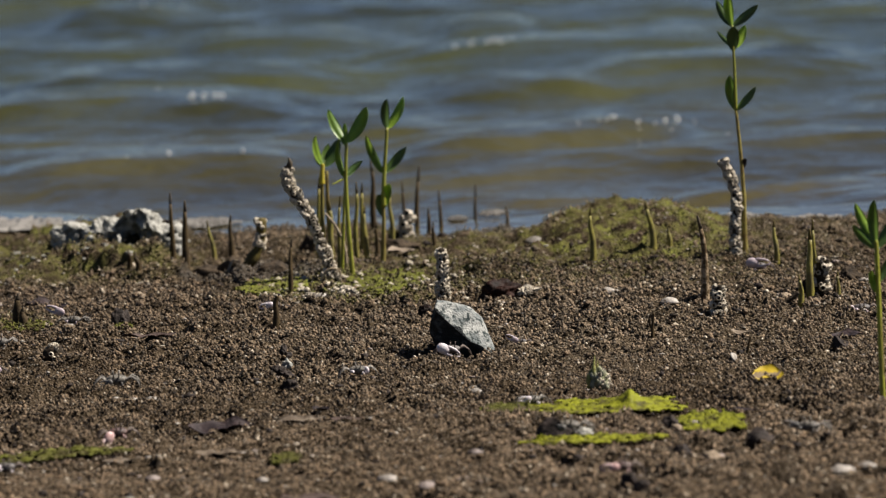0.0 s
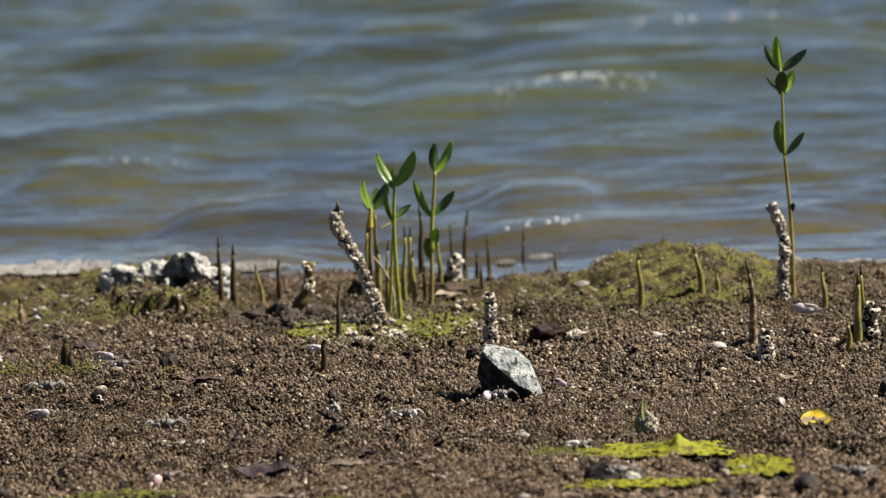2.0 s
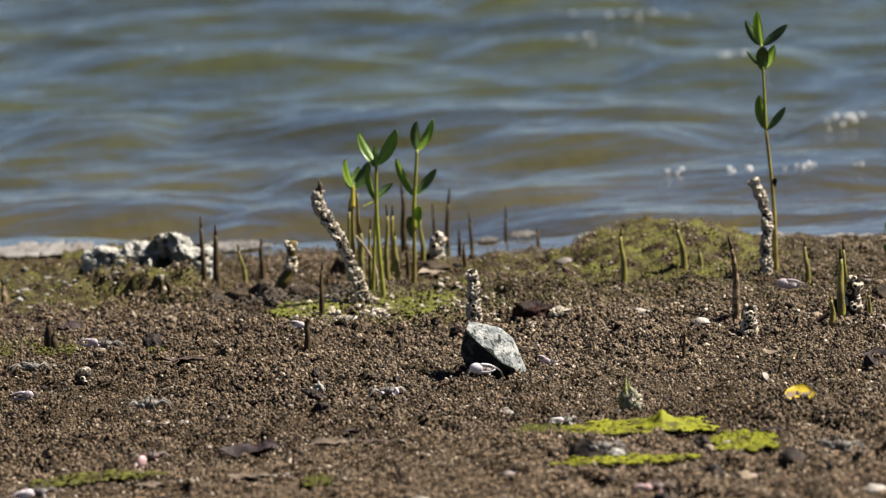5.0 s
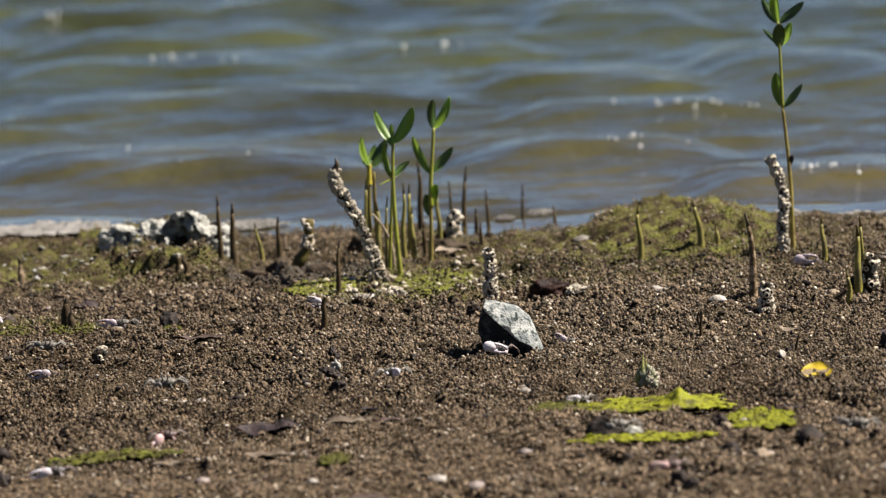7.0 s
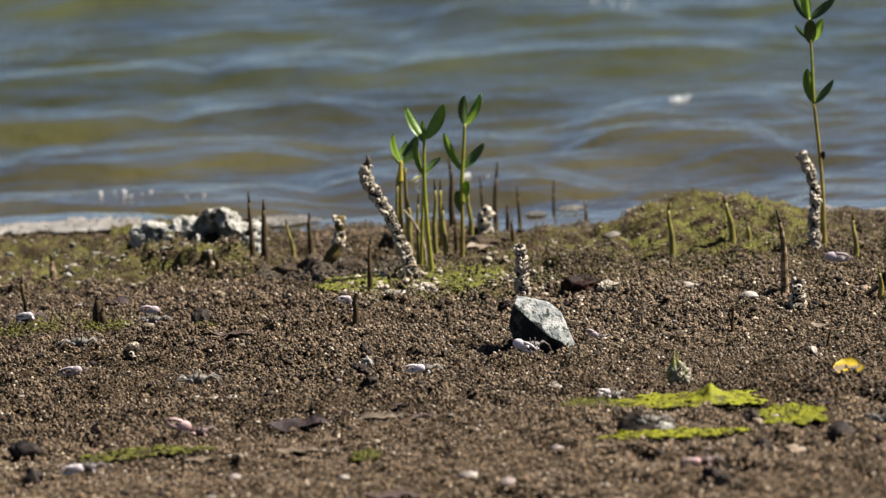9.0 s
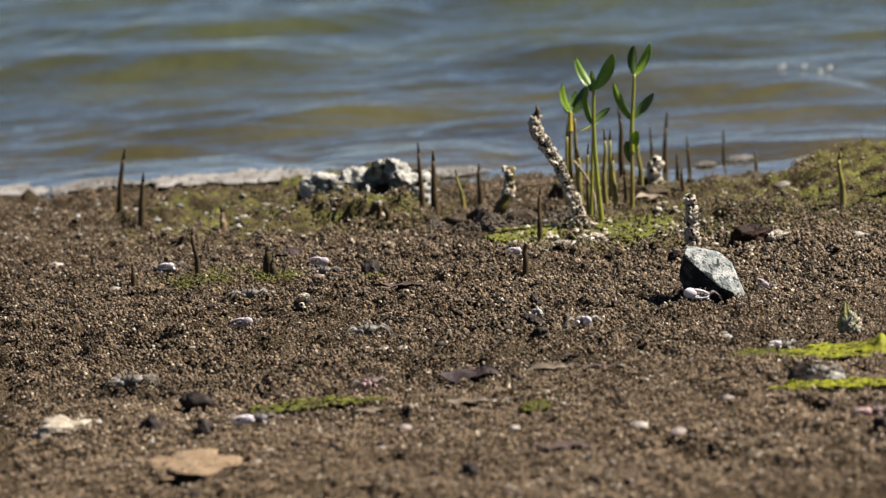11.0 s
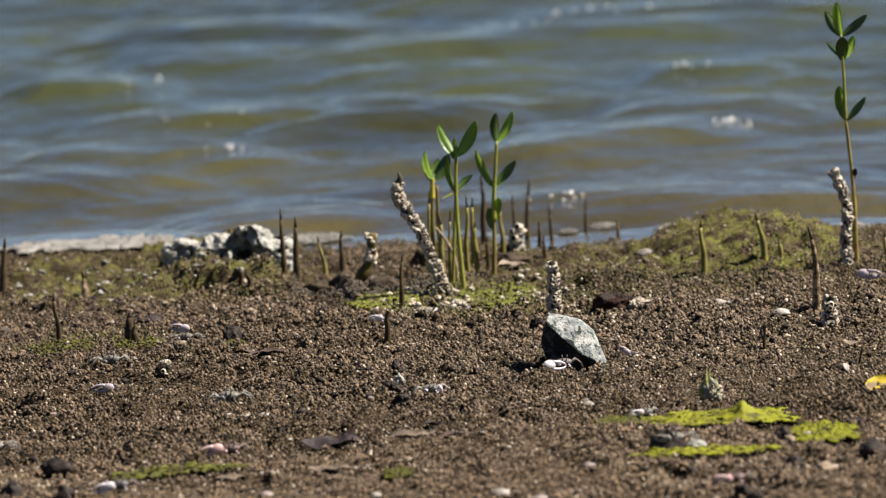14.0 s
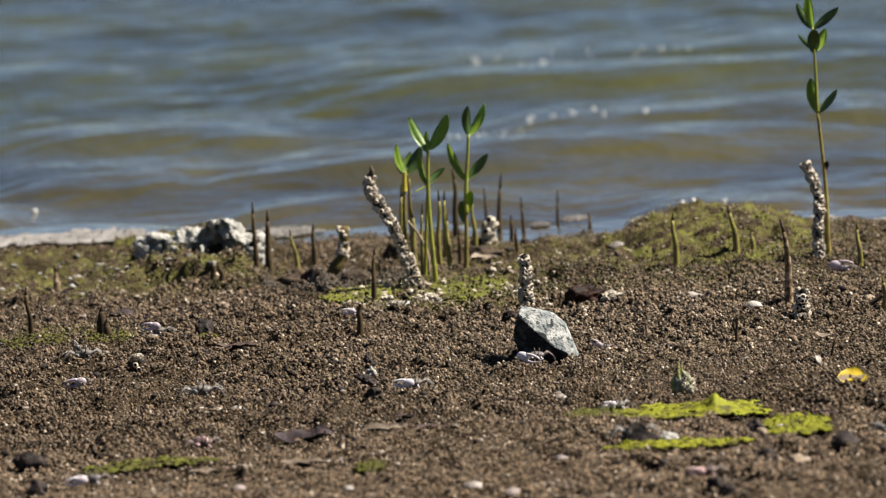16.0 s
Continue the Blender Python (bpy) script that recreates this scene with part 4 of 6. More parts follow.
def scatter(name, count, seed, material, size, region, label, category, flat=0.45):
    """Bits too many to count: broken shell and grit."""
    rng = np.random.RandomState(seed)
    x, y = rng.uniform(region[0], region[1], count), rng.uniform(region[2], region[3], count)
    ok = (x > -0.152 * y) & (x < 0.092 * y) & (y < shore_line(x) - 0.01)
    x, y = x[ok], y[ok]
    bm = bmesh.new()
    bmesh.ops.create_icosphere(bm, subdivisions=1, radius=1.0)
    base = np.array([v.co[:] for v in bm.verts])
    tris = np.array([[v.index for v in f.verts] for f in bm.faces])
    bm.free()
    n = len(x)
    r = size * (0.35 + 0.9 * rng.uniform(0, 1, n) ** 2)
    v = base[None] * np.stack([rng.uniform(0.8, 1.6, n), rng.uniform(0.6, 1.0, n), rng.uniform(0.25, 0.6, n) * flat * 2], -1)[:, None, :] * (1 + rng.uniform(-0.35, 0.35, (n, len(base), 1))) * r[:, None, None]
    a = rng.uniform(0, 6.28, n)[:, None]
    vx, vy = v[..., 0] * np.cos(a) - v[..., 1] * np.sin(a), v[..., 0] * np.sin(a) + v[..., 1] * np.cos(a)
    z = (mud_height(x, y) + crumb_relief(x, y))[:, None] + 0.0026 + v[..., 2]
    verts = np.stack([vx + x[:, None], vy + y[:, None], z], -1).reshape(-1, 3)
    faces = (tris[None] + (np.arange(n) * len(base))[:, None, None]).reshape(-1, 3)
    ob = arrays(name, verts, faces, material, smooth=False)
    return tagged(ob, label, category, kind="stuff")


# ---- fiddler crabs ----
def claw_bm(which):
    """The great claw, one unit long along +x: palm with its lower finger, or the movable upper finger."""
    bm = bmesh.new()
    if which == "palm":
        bmesh.ops.create_uvsphere(bm, u_segments=18, v_segments=12, radius=1.0)
        for v in bm.verts:
            p = v.co
            v.co = Vector((0.25 + p.x * 0.27, p.y * 0.12, p.z * (0.205 - 0.005 * p.x)))
        tube(bm, [(0.34, 0, -0.10), (0.50, 0, -0.146), (0.72, 0, -0.138), (0.90, 0, -0.082), (1.0, 0, -0.004)], [0.09, 0.066, 0.056, 0.042, 0.012], 10, 0.8)
    else:
        tube(bm, [(0.36, 0, 0.10), (0.50, 0, 0.146), (0.72, 0, 0.138), (0.90, 0, 0.086), (1.0, 0, 0.008)], [0.09, 0.066, 0.055, 0.040, 0.010], 10, 0.8)
    return bm


def crab(x, y, size, turn, look_of, claw_len, claw_rows, label, side=1, body_rows=()):
    """A fiddler crab: size is the width of its back; its front is -y. The great claw is keyed in the crab's space:
    seconds, x, y, z, swing about y, yaw about z."""
    back, claw_m, leg_m = {"white": (SHELL_DARK, CLAW_WHITE, LEG), "pink": (SHELL_DARK, CLAW_PINK, LEG), "red": (SHELL_RED, CLAW_RED, LEG),
                           "grey": (SHELL_GREY, CLAW_GREY, LEG_GREY), "pale": (SHELL_GREY, CLAW_WHITE, LEG_GREY), "mauve": (SHELL_GREY, CLAW_PINK, LEG_GREY)}[look_of]
    if look_of == "grey":
        claw_len *= 0.72
    body = new("fiddler_crab")
    bm = bmesh.new()
    bmesh.ops.create_uvsphere(bm, u_segments=20, v_segments=12, radius=1.0)
    for v in bm.verts:
        p = v.co
        wide = 1.0 - 0.28 * max(0, p.y) - 0.05 * p.y
        v.co = Vector((math.copysign(abs(p.x) ** 0.8, p.x) * 0.5 * wide * size, math.copysign(abs(p.y) ** 0.85, p.y) * 0.33 * size,
                       math.copysign(abs(p.z) ** 0.9, p.z) * 0.24 * size + 0.42 * size))
    part("carapace", bm, back, body)
    for s in (-1, 1):
        stalk = part("eyestalk", tube(bmesh.new(), [(s * 0.1 * size, -0.3 * size, 0.55 * size), (s * 0.14 * size, -0.36 * size, 0.78 * size), (s * 0.15 * size, -0.36 * size, 0.92 * size)],
                                      [0.035 * size, 0.028 * size, 0.042 * size], 6), leg_m, body)
        for k in range(4):
            y0, spread = (-0.16 + 0.12 * k) * size, (-0.35 + 0.28 * k) * size
            part("walking_leg", tube(bmesh.new(), [(s * 0.38 * size, y0, 0.38 * size), (s * 0.70 * size, y0 + spread * 0.45, 0.58 * size),
                                                   (s * 1.00 * size, y0 + spread * 0.8, 0.36 * size), (s * 1.12 * size, y0 + spread, 0.0)],
                                     [0.040 * size, 0.048 * size, 0.026 * size, 0.009 * size], 6, 0.7), leg_m, body)
    part("small_claw", tube(bmesh.new(), [(-side * 0.25 * size, -0.3 * size, 0.32 * size), (-side * 0.30 * size, -0.5 * size, 0.28 * size), (-side * 0.12 * size, -0.58 * size, 0.22 * size)],
                            [0.05 * size, 0.055 * size, 0.015 * size], 6), claw_m, body)
    part("claw_arm", tube(bmesh.new(), [(side * 0.25 * size, -0.25 * size, 0.36 * size), (side * 0.38 * size, -0.42 * size, 0.40 * size), (side * 0.30 * size, -0.52 * size, 0.42 * size)],
                          [0.09 * size, 0.1 * size, 0.08 * size], 8), claw_m, body)
    palm = part("great_claw", claw_bm("palm"), claw_m, body, "enlarged pale claw")
    palm.data.transform(Matrix.Diagonal((claw_len, claw_len, claw_len, 1)))
    finger = part("movable_finger", claw_bm("finger"), claw_m, palm)
    finger.data.transform(Matrix.Diagonal((claw_len, claw_len, claw_len, 1)))
    body.matrix_world = pose(x, y, z_at(x, y) + 0.0025, 0, 0, turn)
    tagged(body, label, "crab", "fiddler crabs")
    MOVES.append((palm, [(t, pose(px, py, pz, 0, ry, rz)) for t, px, py, pz, ry, rz in claw_rows]))
    if body_rows:
        MOVES.append((body, [(t, pose(bx, by, z_at(bx, by) + 0.0025, 0, 0, bt)) for t, bx, by, bt in body_rows]))
    return body


MOVES = []

# breathing roots
pneumatophore(-0.3845, 6.7772, 0.093, -0.0004, 0.004, "brown", 0)
pneumatophore(-0.366, 6.7409, 0.0859, 0.0014, 0.0051, "brown", 0)
pneumatophore(-0.3337, 6.8135, 0.0534, -0.0076, 0.0033, "olive", 0)
pneumatophore(-0.3119, 6.8173, 0.0574, 0.0013, 0.004, "brown", 0)
pneumatophore(-0.2278, 6.5025, 0.0673, 0.0053, 0.0035, "brown", 0)
pneumatophore(0.15, 6.6502, 0.0683, -0.0001, 0.0043, "olive", 0)
pneumatophore(0.228, 6.6773, 0.0602, -0.0084, 0.0046, "olive", 0.001)
pneumatophore(0.2482, 6.6814, 0.0288, 0.0011, 0.0032, "olive", 0)
pneumatophore(0.274, 6.2908, 0.0989, -0.0051, 0.0051, "grey", 0.002)
pneumatophore(0.3755, 6.5464, 0.0545, -0.0016, 0.0039, "olive", 0)
pneumatophore(0.3996, 6.2863, 0.0781, 0.0013, 0.0054, "olive", 0)
pneumatophore(0.4098, 6.3063, 0.0874, -0.0037, 0.0037, "olive", 0)
pneumatophore(0.3833, 6.2229, 0.0337, -0.0008, 0.004, "olive", 0)
pneumatophore(0.3796, 6.0704, 0.0178, -0.0007, 0.0039, "brown", 0)
pneumatophore(0.4320, 6.2650, 0.0300, -0.0010, 0.0036, "olive", 0)
pneumatophore(0.4255, 6.2500, 0.0220, 0.0020, 0.0034, "brown", 0)
pneumatophore(-0.1416, 6.8172, 0.0882, 0.0025, 0.0036, "olive", 0)
pneumatophore(-0.1489, 6.7673, 0.0964, 0.0029, 0.0036, "olive", 0)
pneumatophore(-0.1297, 6.9749, 0.0941, -0.0002, 0.0045, "brown", 0.001)
pneumatophore(-0.091, 7.1026, 0.1005, -0.0005, 0.0034, "brown", 0)
pneumatophore(-0.0706, 7.1362, 0.1372, 0.0031, 0.0046, "brown", -0.004)
pneumatophore(-0.0408, 7.115, 0.0960, -0.0021, 0.0038, "brown", 0)
pneumatophore(-0.0581, 7.0075, 0.0455, 0.0012, 0.0037, "brown", 0)
pneumatophore(-0.0489, 6.8413, 0.0296, -0.0009, 0.0029, "brown", 0)
pneumatophore(0.0057, 7.2461, 0.1150, 0.0013, 0.0035, "brown", 0)
pneumatophore(0.0471, 7.0865, 0.0575, -0.0008, 0.0038, "brown", 0)
pneumatophore(-0.5483, 6.3088, 0.0355, 0.0019, 0.0068, "brown", 0)
pneumatophore(-0.54, 6.2976, 0.0219, -0.0002, 0.0054, "brown", 0)
pneumatophore(-0.2365, 6.2216, 0.0336, 0.0029, 0.004, "brown", 0)
pneumatophore(0.1992, 6.015, 0.0294, -0.0002, 0.0026, "brown", 0)
pneumatophore(-0.6355, 6.7107, 0.0364, -0.0016, 0.0043, "grey", 0)
pneumatophore(-0.1358, 6.7633, 0.0658, -0.0006, 0.0036, "olive", 0)
pneumatophore(0.3424, 6.6421, 0.0967, 0.0006, 0.0043, "olive", 0)
pneumatophore(-0.1248, 6.2034, 0.0148, -0.0007, 0.0037, "brown", 0)
pneumatophore(-0.1978, 6.7823, 0.106, 0.0049, 0.0036, "olive", 0)
pneumatophore(-0.1805, 6.7511, 0.0766, -0.0008, 0.0043, "olive", 0)
pneumatophore(-0.1703, 6.6717, 0.0935, 0.0057, 0.0029, "olive", 0)
pneumatophore(-0.1055, 6.859, 0.074, 0.0018, 0.0037, "olive", 0)
pneumatophore(-0.1227, 6.7593, 0.0438, 0.0005, 0.0033, "brown", 0)
pneumatophore(-0.4368, 6.7015, 0.024, -0.0002, 0.0036, "brown", 0)
pneumatophore(-0.4252, 6.688, 0.0233, -0.0024, 0.0036, "brown", 0)
pneumatophore(-0.7928, 6.9241, 0.0894, 0.0138, 0.0048, "brown", 0)
pneumatophore(-0.7567, 6.8478, 0.0702, 0.0079, 0.0051, "brown", 0)
pneumatophore(-0.6386, 6.3581, 0.059, -0.0021, 0.0037, "brown", 0)
pneumatophore(-0.6385, 6.7366, 0.0367, -0.0026, 0.0043, "grey", 0)
pneumatophore(-0.7099, 6.295, 0.0274, 0.0006, 0.0034, "brown", 0)
pneumatophore(-0.656, 5.9968, 0.0157, 0.0011, 0.0029, "brown", 0)
pneumatophore(-0.7925, 5.9906, 0.0164, 0.0005, 0.0032, "brown", 0)
pneumatophore(-0.7025, 5.7519, 0.0094, 0.0007, 0.0025, "brown", 0)

# barnacle-covered sticks
crusted_stick(-0.1741, 6.5736, [(0, 0, 0), (-0.0083, 0, 0.0324), (-0.0227, 0.004, 0.0721), (-0.0421, 0.006, 0.1084), (-0.053, 0.006, 0.1302), (-0.0502, 0.006, 0.1456)], 0.0064, 330, "leaning stick crusted all over with grey barnacles", 0.013, 3, 0.0029, 0.0)
crusted_stick(-0.2985, 6.706, [(0, 0, 0), (0.0130, 0, 0.0120), (0.0230, 0.002, 0.0260), (0.0300, 0.004, 0.0430), (0.0310, 0.004, 0.0690)], 0.0072, 46, "short crooked dark stick with barnacles at its top", 0.0, 4, 0.0027, 0.62, OLIVE_DARK)
crusted_stick(-0.0388, 6.4001, [(0, 0, 0), (0.0006, 0, 0.0298), (-0.0, 0, 0.063)], 0.0062, 150, "upright stub of root covered in grey barnacles", 0.0, 5, 0.0029, 0.0)
crusted_stick(0.2842, 6.1756, [(0, 0, 0), (-0.0, 0, 0.0167), (0.0019, 0, 0.034)], 0.0066, 60, "short stub of root covered in grey barnacles", 0.0, 6, 0.0033, 0.0)
crusted_stick(0.3306, 6.6190, [(0, 0, 0), (-0.0023, 0, 0.0338), (0.0018, 0, 0.0694), (-0.0042, 0, 0.0983), (-0.0146, 0, 0.1237)], 0.0055, 260, "barnacle-crusted stick standing beside a tall seedling", 0.0, 7, 0.0028, 0.0)
crusted_stick(0.4138, 6.295, [(0, 0, 0), (-0.0013, 0, 0.0205), (0.0049, 0, 0.042)], 0.0088, 52, "clump of roots grown over with barnacles", 0.0, 8, 0.0032, 0.0)
crusted_stick(-0.0845, 6.9202, [(0, 0, 0), (-0.0021, 0, 0.0151), (0.0046, 0, 0.0297)], 0.0074, 30, "low root stump crusted with pale barnacles", 0.0, 9, 0.0048, 0.0)

# seedlings
seedling(-0.1524, 6.6263, [(STEM, 0.0034, [(0, 0, 0), (-0.0028, 0, 0.0632), (-0.003, 0, 0.1204), (-0.0002, 0, 0.1667)]), (STEM, 0.0025, [(-0.0139, 0.02, 0), (-0.0084, 0.012, 0.069), (-0.0038, 0.004, 0.1199)]), (STEM, 0.0014, [(-0.0029, 0, 0.1232), (-0.0114, -0.004, 0.1198), (-0.02, -0.008, 0.1164)])],
         [(-0.0002, 0.1667, -0.0208, 0.2096, 0.0121, 0.01, LEAF, 0.5),
          (-0.0002, 0.1667, 0.0267, 0.2125, 0.017, -0.012, LEAF, -0.5),
          (-0.0, 0.1702, -0.0011, 0.1916, 0.0057, 0.0, LEAF_BRIGHT, 0.2),
          (-0.0036, 0.1218, -0.0092, 0.1706, 0.0106, -0.006, LEAF_BRIGHT, 0.9),
          (-0.0021, 0.1246, 0.0193, 0.1423, 0.0085, 0.01, LEAF_DARK, 0.3),
          (-0.0003, 0.1631, -0.0086, 0.1834, 0.0071, 0.012, LEAF_DARK, 0.2)],
         "young green mangrove seedling with a pair of top leaves")
seedling(-0.1914, 6.7545, [(STEM_BROWN, 0.004, [(0, 0, 0), (0.0004, 0, 0.0547), (0.0026, 0, 0.102)]), (STEM_YELLOW, 0.004, [(0.0025, 0, 0.1006), (0.0031, 0, 0.1129), (0.0044, 0, 0.126)]), (STEM_BROWN, 0.0033, [(0.0098, 0.01, 0), (0.008, 0.01, 0.0531), (0.0089, 0.005, 0.1157)])],
         [(0.0043, 0.1238, -0.0025, 0.1633, 0.0108, -0.008, LEAF_BRIGHT, 0.8),
          (0.0049, 0.1216, 0.0268, 0.157, 0.0159, 0.006, LEAF_DARK, -0.4),
          (0.005, 0.1238, 0.0135, 0.1503, 0.0087, 0.012, LEAF, 0.3),
          (0.0042, 0.1216, -0.0012, 0.1458, 0.0101, 0.004, LEAF, 0.6)],
         "small mangrove seedling with a yellowed stem below its leaves")
seedling(-0.115, 6.7209, [(STEM_BROWN, 0.0036, [(0, 0, 0), (0.0022, 0, 0.0341), (0.0038, 0, 0.0703)]), (STEM, 0.0033, [(0.0038, 0, 0.0688), (0.0048, 0, 0.092), (0.0064, 0, 0.1115), (0.0099, 0, 0.1425), (0.0126, 0, 0.1698)])],
         [(0.0125, 0.1684, 0.0143, 0.2073, 0.0122, -0.006, LEAF_DARK, 0.5),
          (0.0125, 0.1684, 0.0344, 0.2079, 0.0129, 0.01, LEAF_BRIGHT, -0.6),
          (0.0057, 0.1108, -0.0136, 0.1623, 0.0108, -0.012, LEAF_BRIGHT, 0.5),
          (0.0064, 0.1122, 0.0359, 0.1442, 0.0115, 0.004, LEAF_DARK, -0.2),
          (0.0037, 0.0667, 0.0123, 0.0989, 0.0129, -0.008, LEAF_BRIGHT, 0.2),
          (0.0032, 0.0558, -0.0019, 0.0865, 0.0108, -0.004, LEAF_DARK, 0.3)],
         "slender mangrove seedling with three pairs of leaves")
seedling(0.3412, 6.6323, [(STEM_BROWN, 0.0034, [(0, 0, 0), (0.0008, 0, 0.0623), (-0.0002, 0, 0.1123), (-0.0047, 0, 0.1838)]), (STEM, 0.0023, [(-0.0048, 0, 0.1824), (-0.0048, 0, 0.2407), (-0.0058, 0, 0.2905)])],
         [(-0.0059, 0.2883, -0.0092, 0.3331, 0.0121, -0.008, LEAF_BRIGHT, 0.3),
          (-0.0059, 0.2883, -0.0237, 0.321, 0.0107, 0.006, LEAF_DARK, 0.3),
          (-0.0059, 0.2883, 0.0275, 0.3145, 0.0107, -0.004, LEAF_DARK, -0.3),
          (-0.0049, 0.2564, -0.0044, 0.289, 0.0156, -0.012, LEAF_DARK, 0.1),
          (-0.0041, 0.2606, 0.011, 0.2883, 0.0121, 0.01, LEAF_BRIGHT, -0.3),
          (-0.0047, 0.262, -0.0238, 0.2813, 0.0057, 0.015, LEAF_DARK, 0.2),
          (-0.0048, 0.1824, -0.0116, 0.2282, 0.0142, -0.012, LEAF, 0.3),
          (-0.0048, 0.1824, 0.021, 0.2112, 0.0092, 0.0, LEAF_DARK, -0.4),
          (0.001, 0.1087, 0.0044, 0.1221, 0.0071, -0.004, DEAD_DARK, 0.2)],
         "tall thin mangrove seedling with paired leaves")
seedling(0.4247, 5.5495, [(STEM_BROWN, 0.0033, [(0, 0, 0), (0.0003, 0, 0.0616), (0.0001, 0, 0.1098)]), (STEM, 0.0033, [(0.0001, 0, 0), (-0.001, 0, 0.1459), (-0.0015, 0, 0.1669)])],
         [(-0.0016, 0.1639, -0.0024, 0.2107, 0.0119, -0.008, LEAF, 0.3),
          (-0.0016, 0.1639, -0.0215, 0.2068, 0.0101, 0.006, LEAF_BRIGHT, 0.3),
          (-0.0012, 0.1579, -0.0258, 0.1854, 0.0095, -0.01, LEAF, 0.3),
          (-0.0006, 0.1579, 0.0201, 0.1929, 0.0107, 0.004, LEAF_DARK, -0.3),
          (-0.0011, 0.1098, -0.0079, 0.1354, 0.009, -0.006, LEAF_BRIGHT, 0.3),
          (-0.0007, 0.1218, 0.0127, 0.1483, 0.0084, 0.006, LEAF_DARK, -0.3)],
         "mangrove seedling with fresh green leaves in the mud")

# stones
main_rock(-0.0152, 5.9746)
coral_stone(-0.4390, 6.8724)
stone("clod", -0.0604, 6.2827, (0.0081, 0.0057, 0.0086), 1, DARK_STONE, "dark clod of mud behind the grey stone", "clod", 0.6, 4, fine=0.5, freq=2.4)
stone("stone", -0.5578, 5.4619, (0.0176, 0.0123, 0.0132), 2, DARK_STONE, "small dark stone half sunk in the mud", "stone", 0.3, 4, sink=0.0)
stone("stone", -0.536, 5.2839, (0.0091, 0.0064, 0.0127), 3, DARK_STONE, "small dark stone half sunk in the mud", "stone", 0.3, 4, sink=0.0)
stone("stone", -0.5904, 5.2998, (0.012, 0.0084, 0.0137), 4, DARK_STONE, "small dark stone half sunk in the mud", "stone", 0.3, 4, sink=0.0)
stone("stone", 0.0775, 5.3673, (0.0202, 0.0142, 0.0176), 5, DARK_STONE, "small dark stone half sunk in the mud", "stone", 0.3, 4, sink=0.0)
stone("stone", 0.2811, 5.298, (0.0183, 0.0128, 0.011), 6, DARK_STONE, "small dark stone half sunk in the mud", "stone", 0.3, 4, sink=0.0)
stone("stone", 0.1935, 5.4052, (0.0105, 0.0073, 0.0121), 7, DARK_STONE, "small dark stone half sunk in the mud", "stone", 0.3, 4, sink=0.0)
stone("stone", 0.199, 5.2485, (0.0107, 0.0075, 0.0099), 8, DARK_STONE, "small dark stone half sunk in the mud", "stone", 0.3, 4, sink=0.0)
stone("clod", -0.2213, 5.9938, (0.0064, 0.0045, 0.0123), 9, DARK_STONE, "dark clod of mud", "clod", 0.6, 4, fine=0.5, freq=2.4)
stone("clod", -0.2196, 5.862, (0.0107, 0.0075, 0.0111), 10, DARK_STONE, "dark clod of mud", "clod", 0.6, 4, fine=0.5, freq=2.4)
stone("clod", -0.2073, 5.7547, (0.0087, 0.0061, 0.0089), 11, DARK_STONE, "dark clod of mud", "clod", 0.6, 4, fine=0.5, freq=2.4)
stone("stone", -0.2146, 5.9113, (0.0051, 0.0036, 0.0061), 40, CORAL, "pale scrap of stone among dark clods", "stone", 0.9, 0, sink=0.0)
litter_leaf(-0.169, 5.5964, 0.0205, 0.018, 40, DEAD_DARK, "dark raised scrap of dead leaf", 0.5, tilt=0)
stone("stone", -0.6816, 5.3264, (0.0270, 0.0260, 0.0125), 12, CREAM, "pale flat stone lying on the mud", "stone", 0.8, 0, sink=0.0)
stone("stone", -0.5330, 5.0950, (0.0380, 0.0550, 0.0075), 13, TAN_GRIT, "broad pale flat stone lying on the mud", "stone", 0.8, 0, sink=0.002)
stone("stone", -0.5244, 5.0726, (0.0093, 0.0093, 0.0044), 44, SANDSTONE, "pale flat stone lying on the mud", "stone", 0.9, 0, sink=0.0)
stone("stone", -0.5413, 5.1241, (0.0066, 0.006, 0.0035), 45, CREAM, "pale flat stone lying on the mud", "stone", 0.9, 0, sink=0.0)
stone("stone", -0.5123, 5.0983, (0.0071, 0.0064, 0.004), 46, TAN_GRIT, "pale flat stone lying on the mud", "stone", 0.9, 0, sink=0.0)
stone("stone", 0.1018, 5.3665, (0.0127, 0.0089, 0.0092), 14, CORAL, "pale knobbly stone on the mud", "stone", 0.3, 4, sink=0.0)
stone("stone", 0.2287, 5.2235, (0.0118, 0.0083, 0.0072), 15, SANDSTONE, "pale flat stone lying on the mud", "stone", 0.3, 4, sink=0.0)
stone("stone", 0.3657, 6.2505, (0.0101, 0.007, 0.0086), 16, SANDSTONE, "pale rounded stone on the mud", "stone", 0.3, 4, sink=0.0)
stone("stone", 0.1524, 5.0674, (0.0093, 0.0065, 0.0096), 17, DARK_STONE, "small dark stone half sunk in the mud", "stone", 0.3, 4, sink=0.0)
stone("stone", 0.1403, 5.1045, (0.0094, 0.0065, 0.0114), 18, DARK_STONE, "small dark stone half sunk in the mud", "stone", 0.3, 4, sink=0.0)
stone("stone", -0.2534, 4.98, (0.0107, 0.0075, 0.0103), 19, DARK_STONE, "small dark stone half sunk in the mud", "stone", 0.3, 4, sink=0.0)
stone("stone", 0.0306, 7.1033, (0.019, 0.0133, 0.0097), 20, FOAM, "white salt-crusted stone at the waterline", "stone", 0.3, 4, sink=0.0)
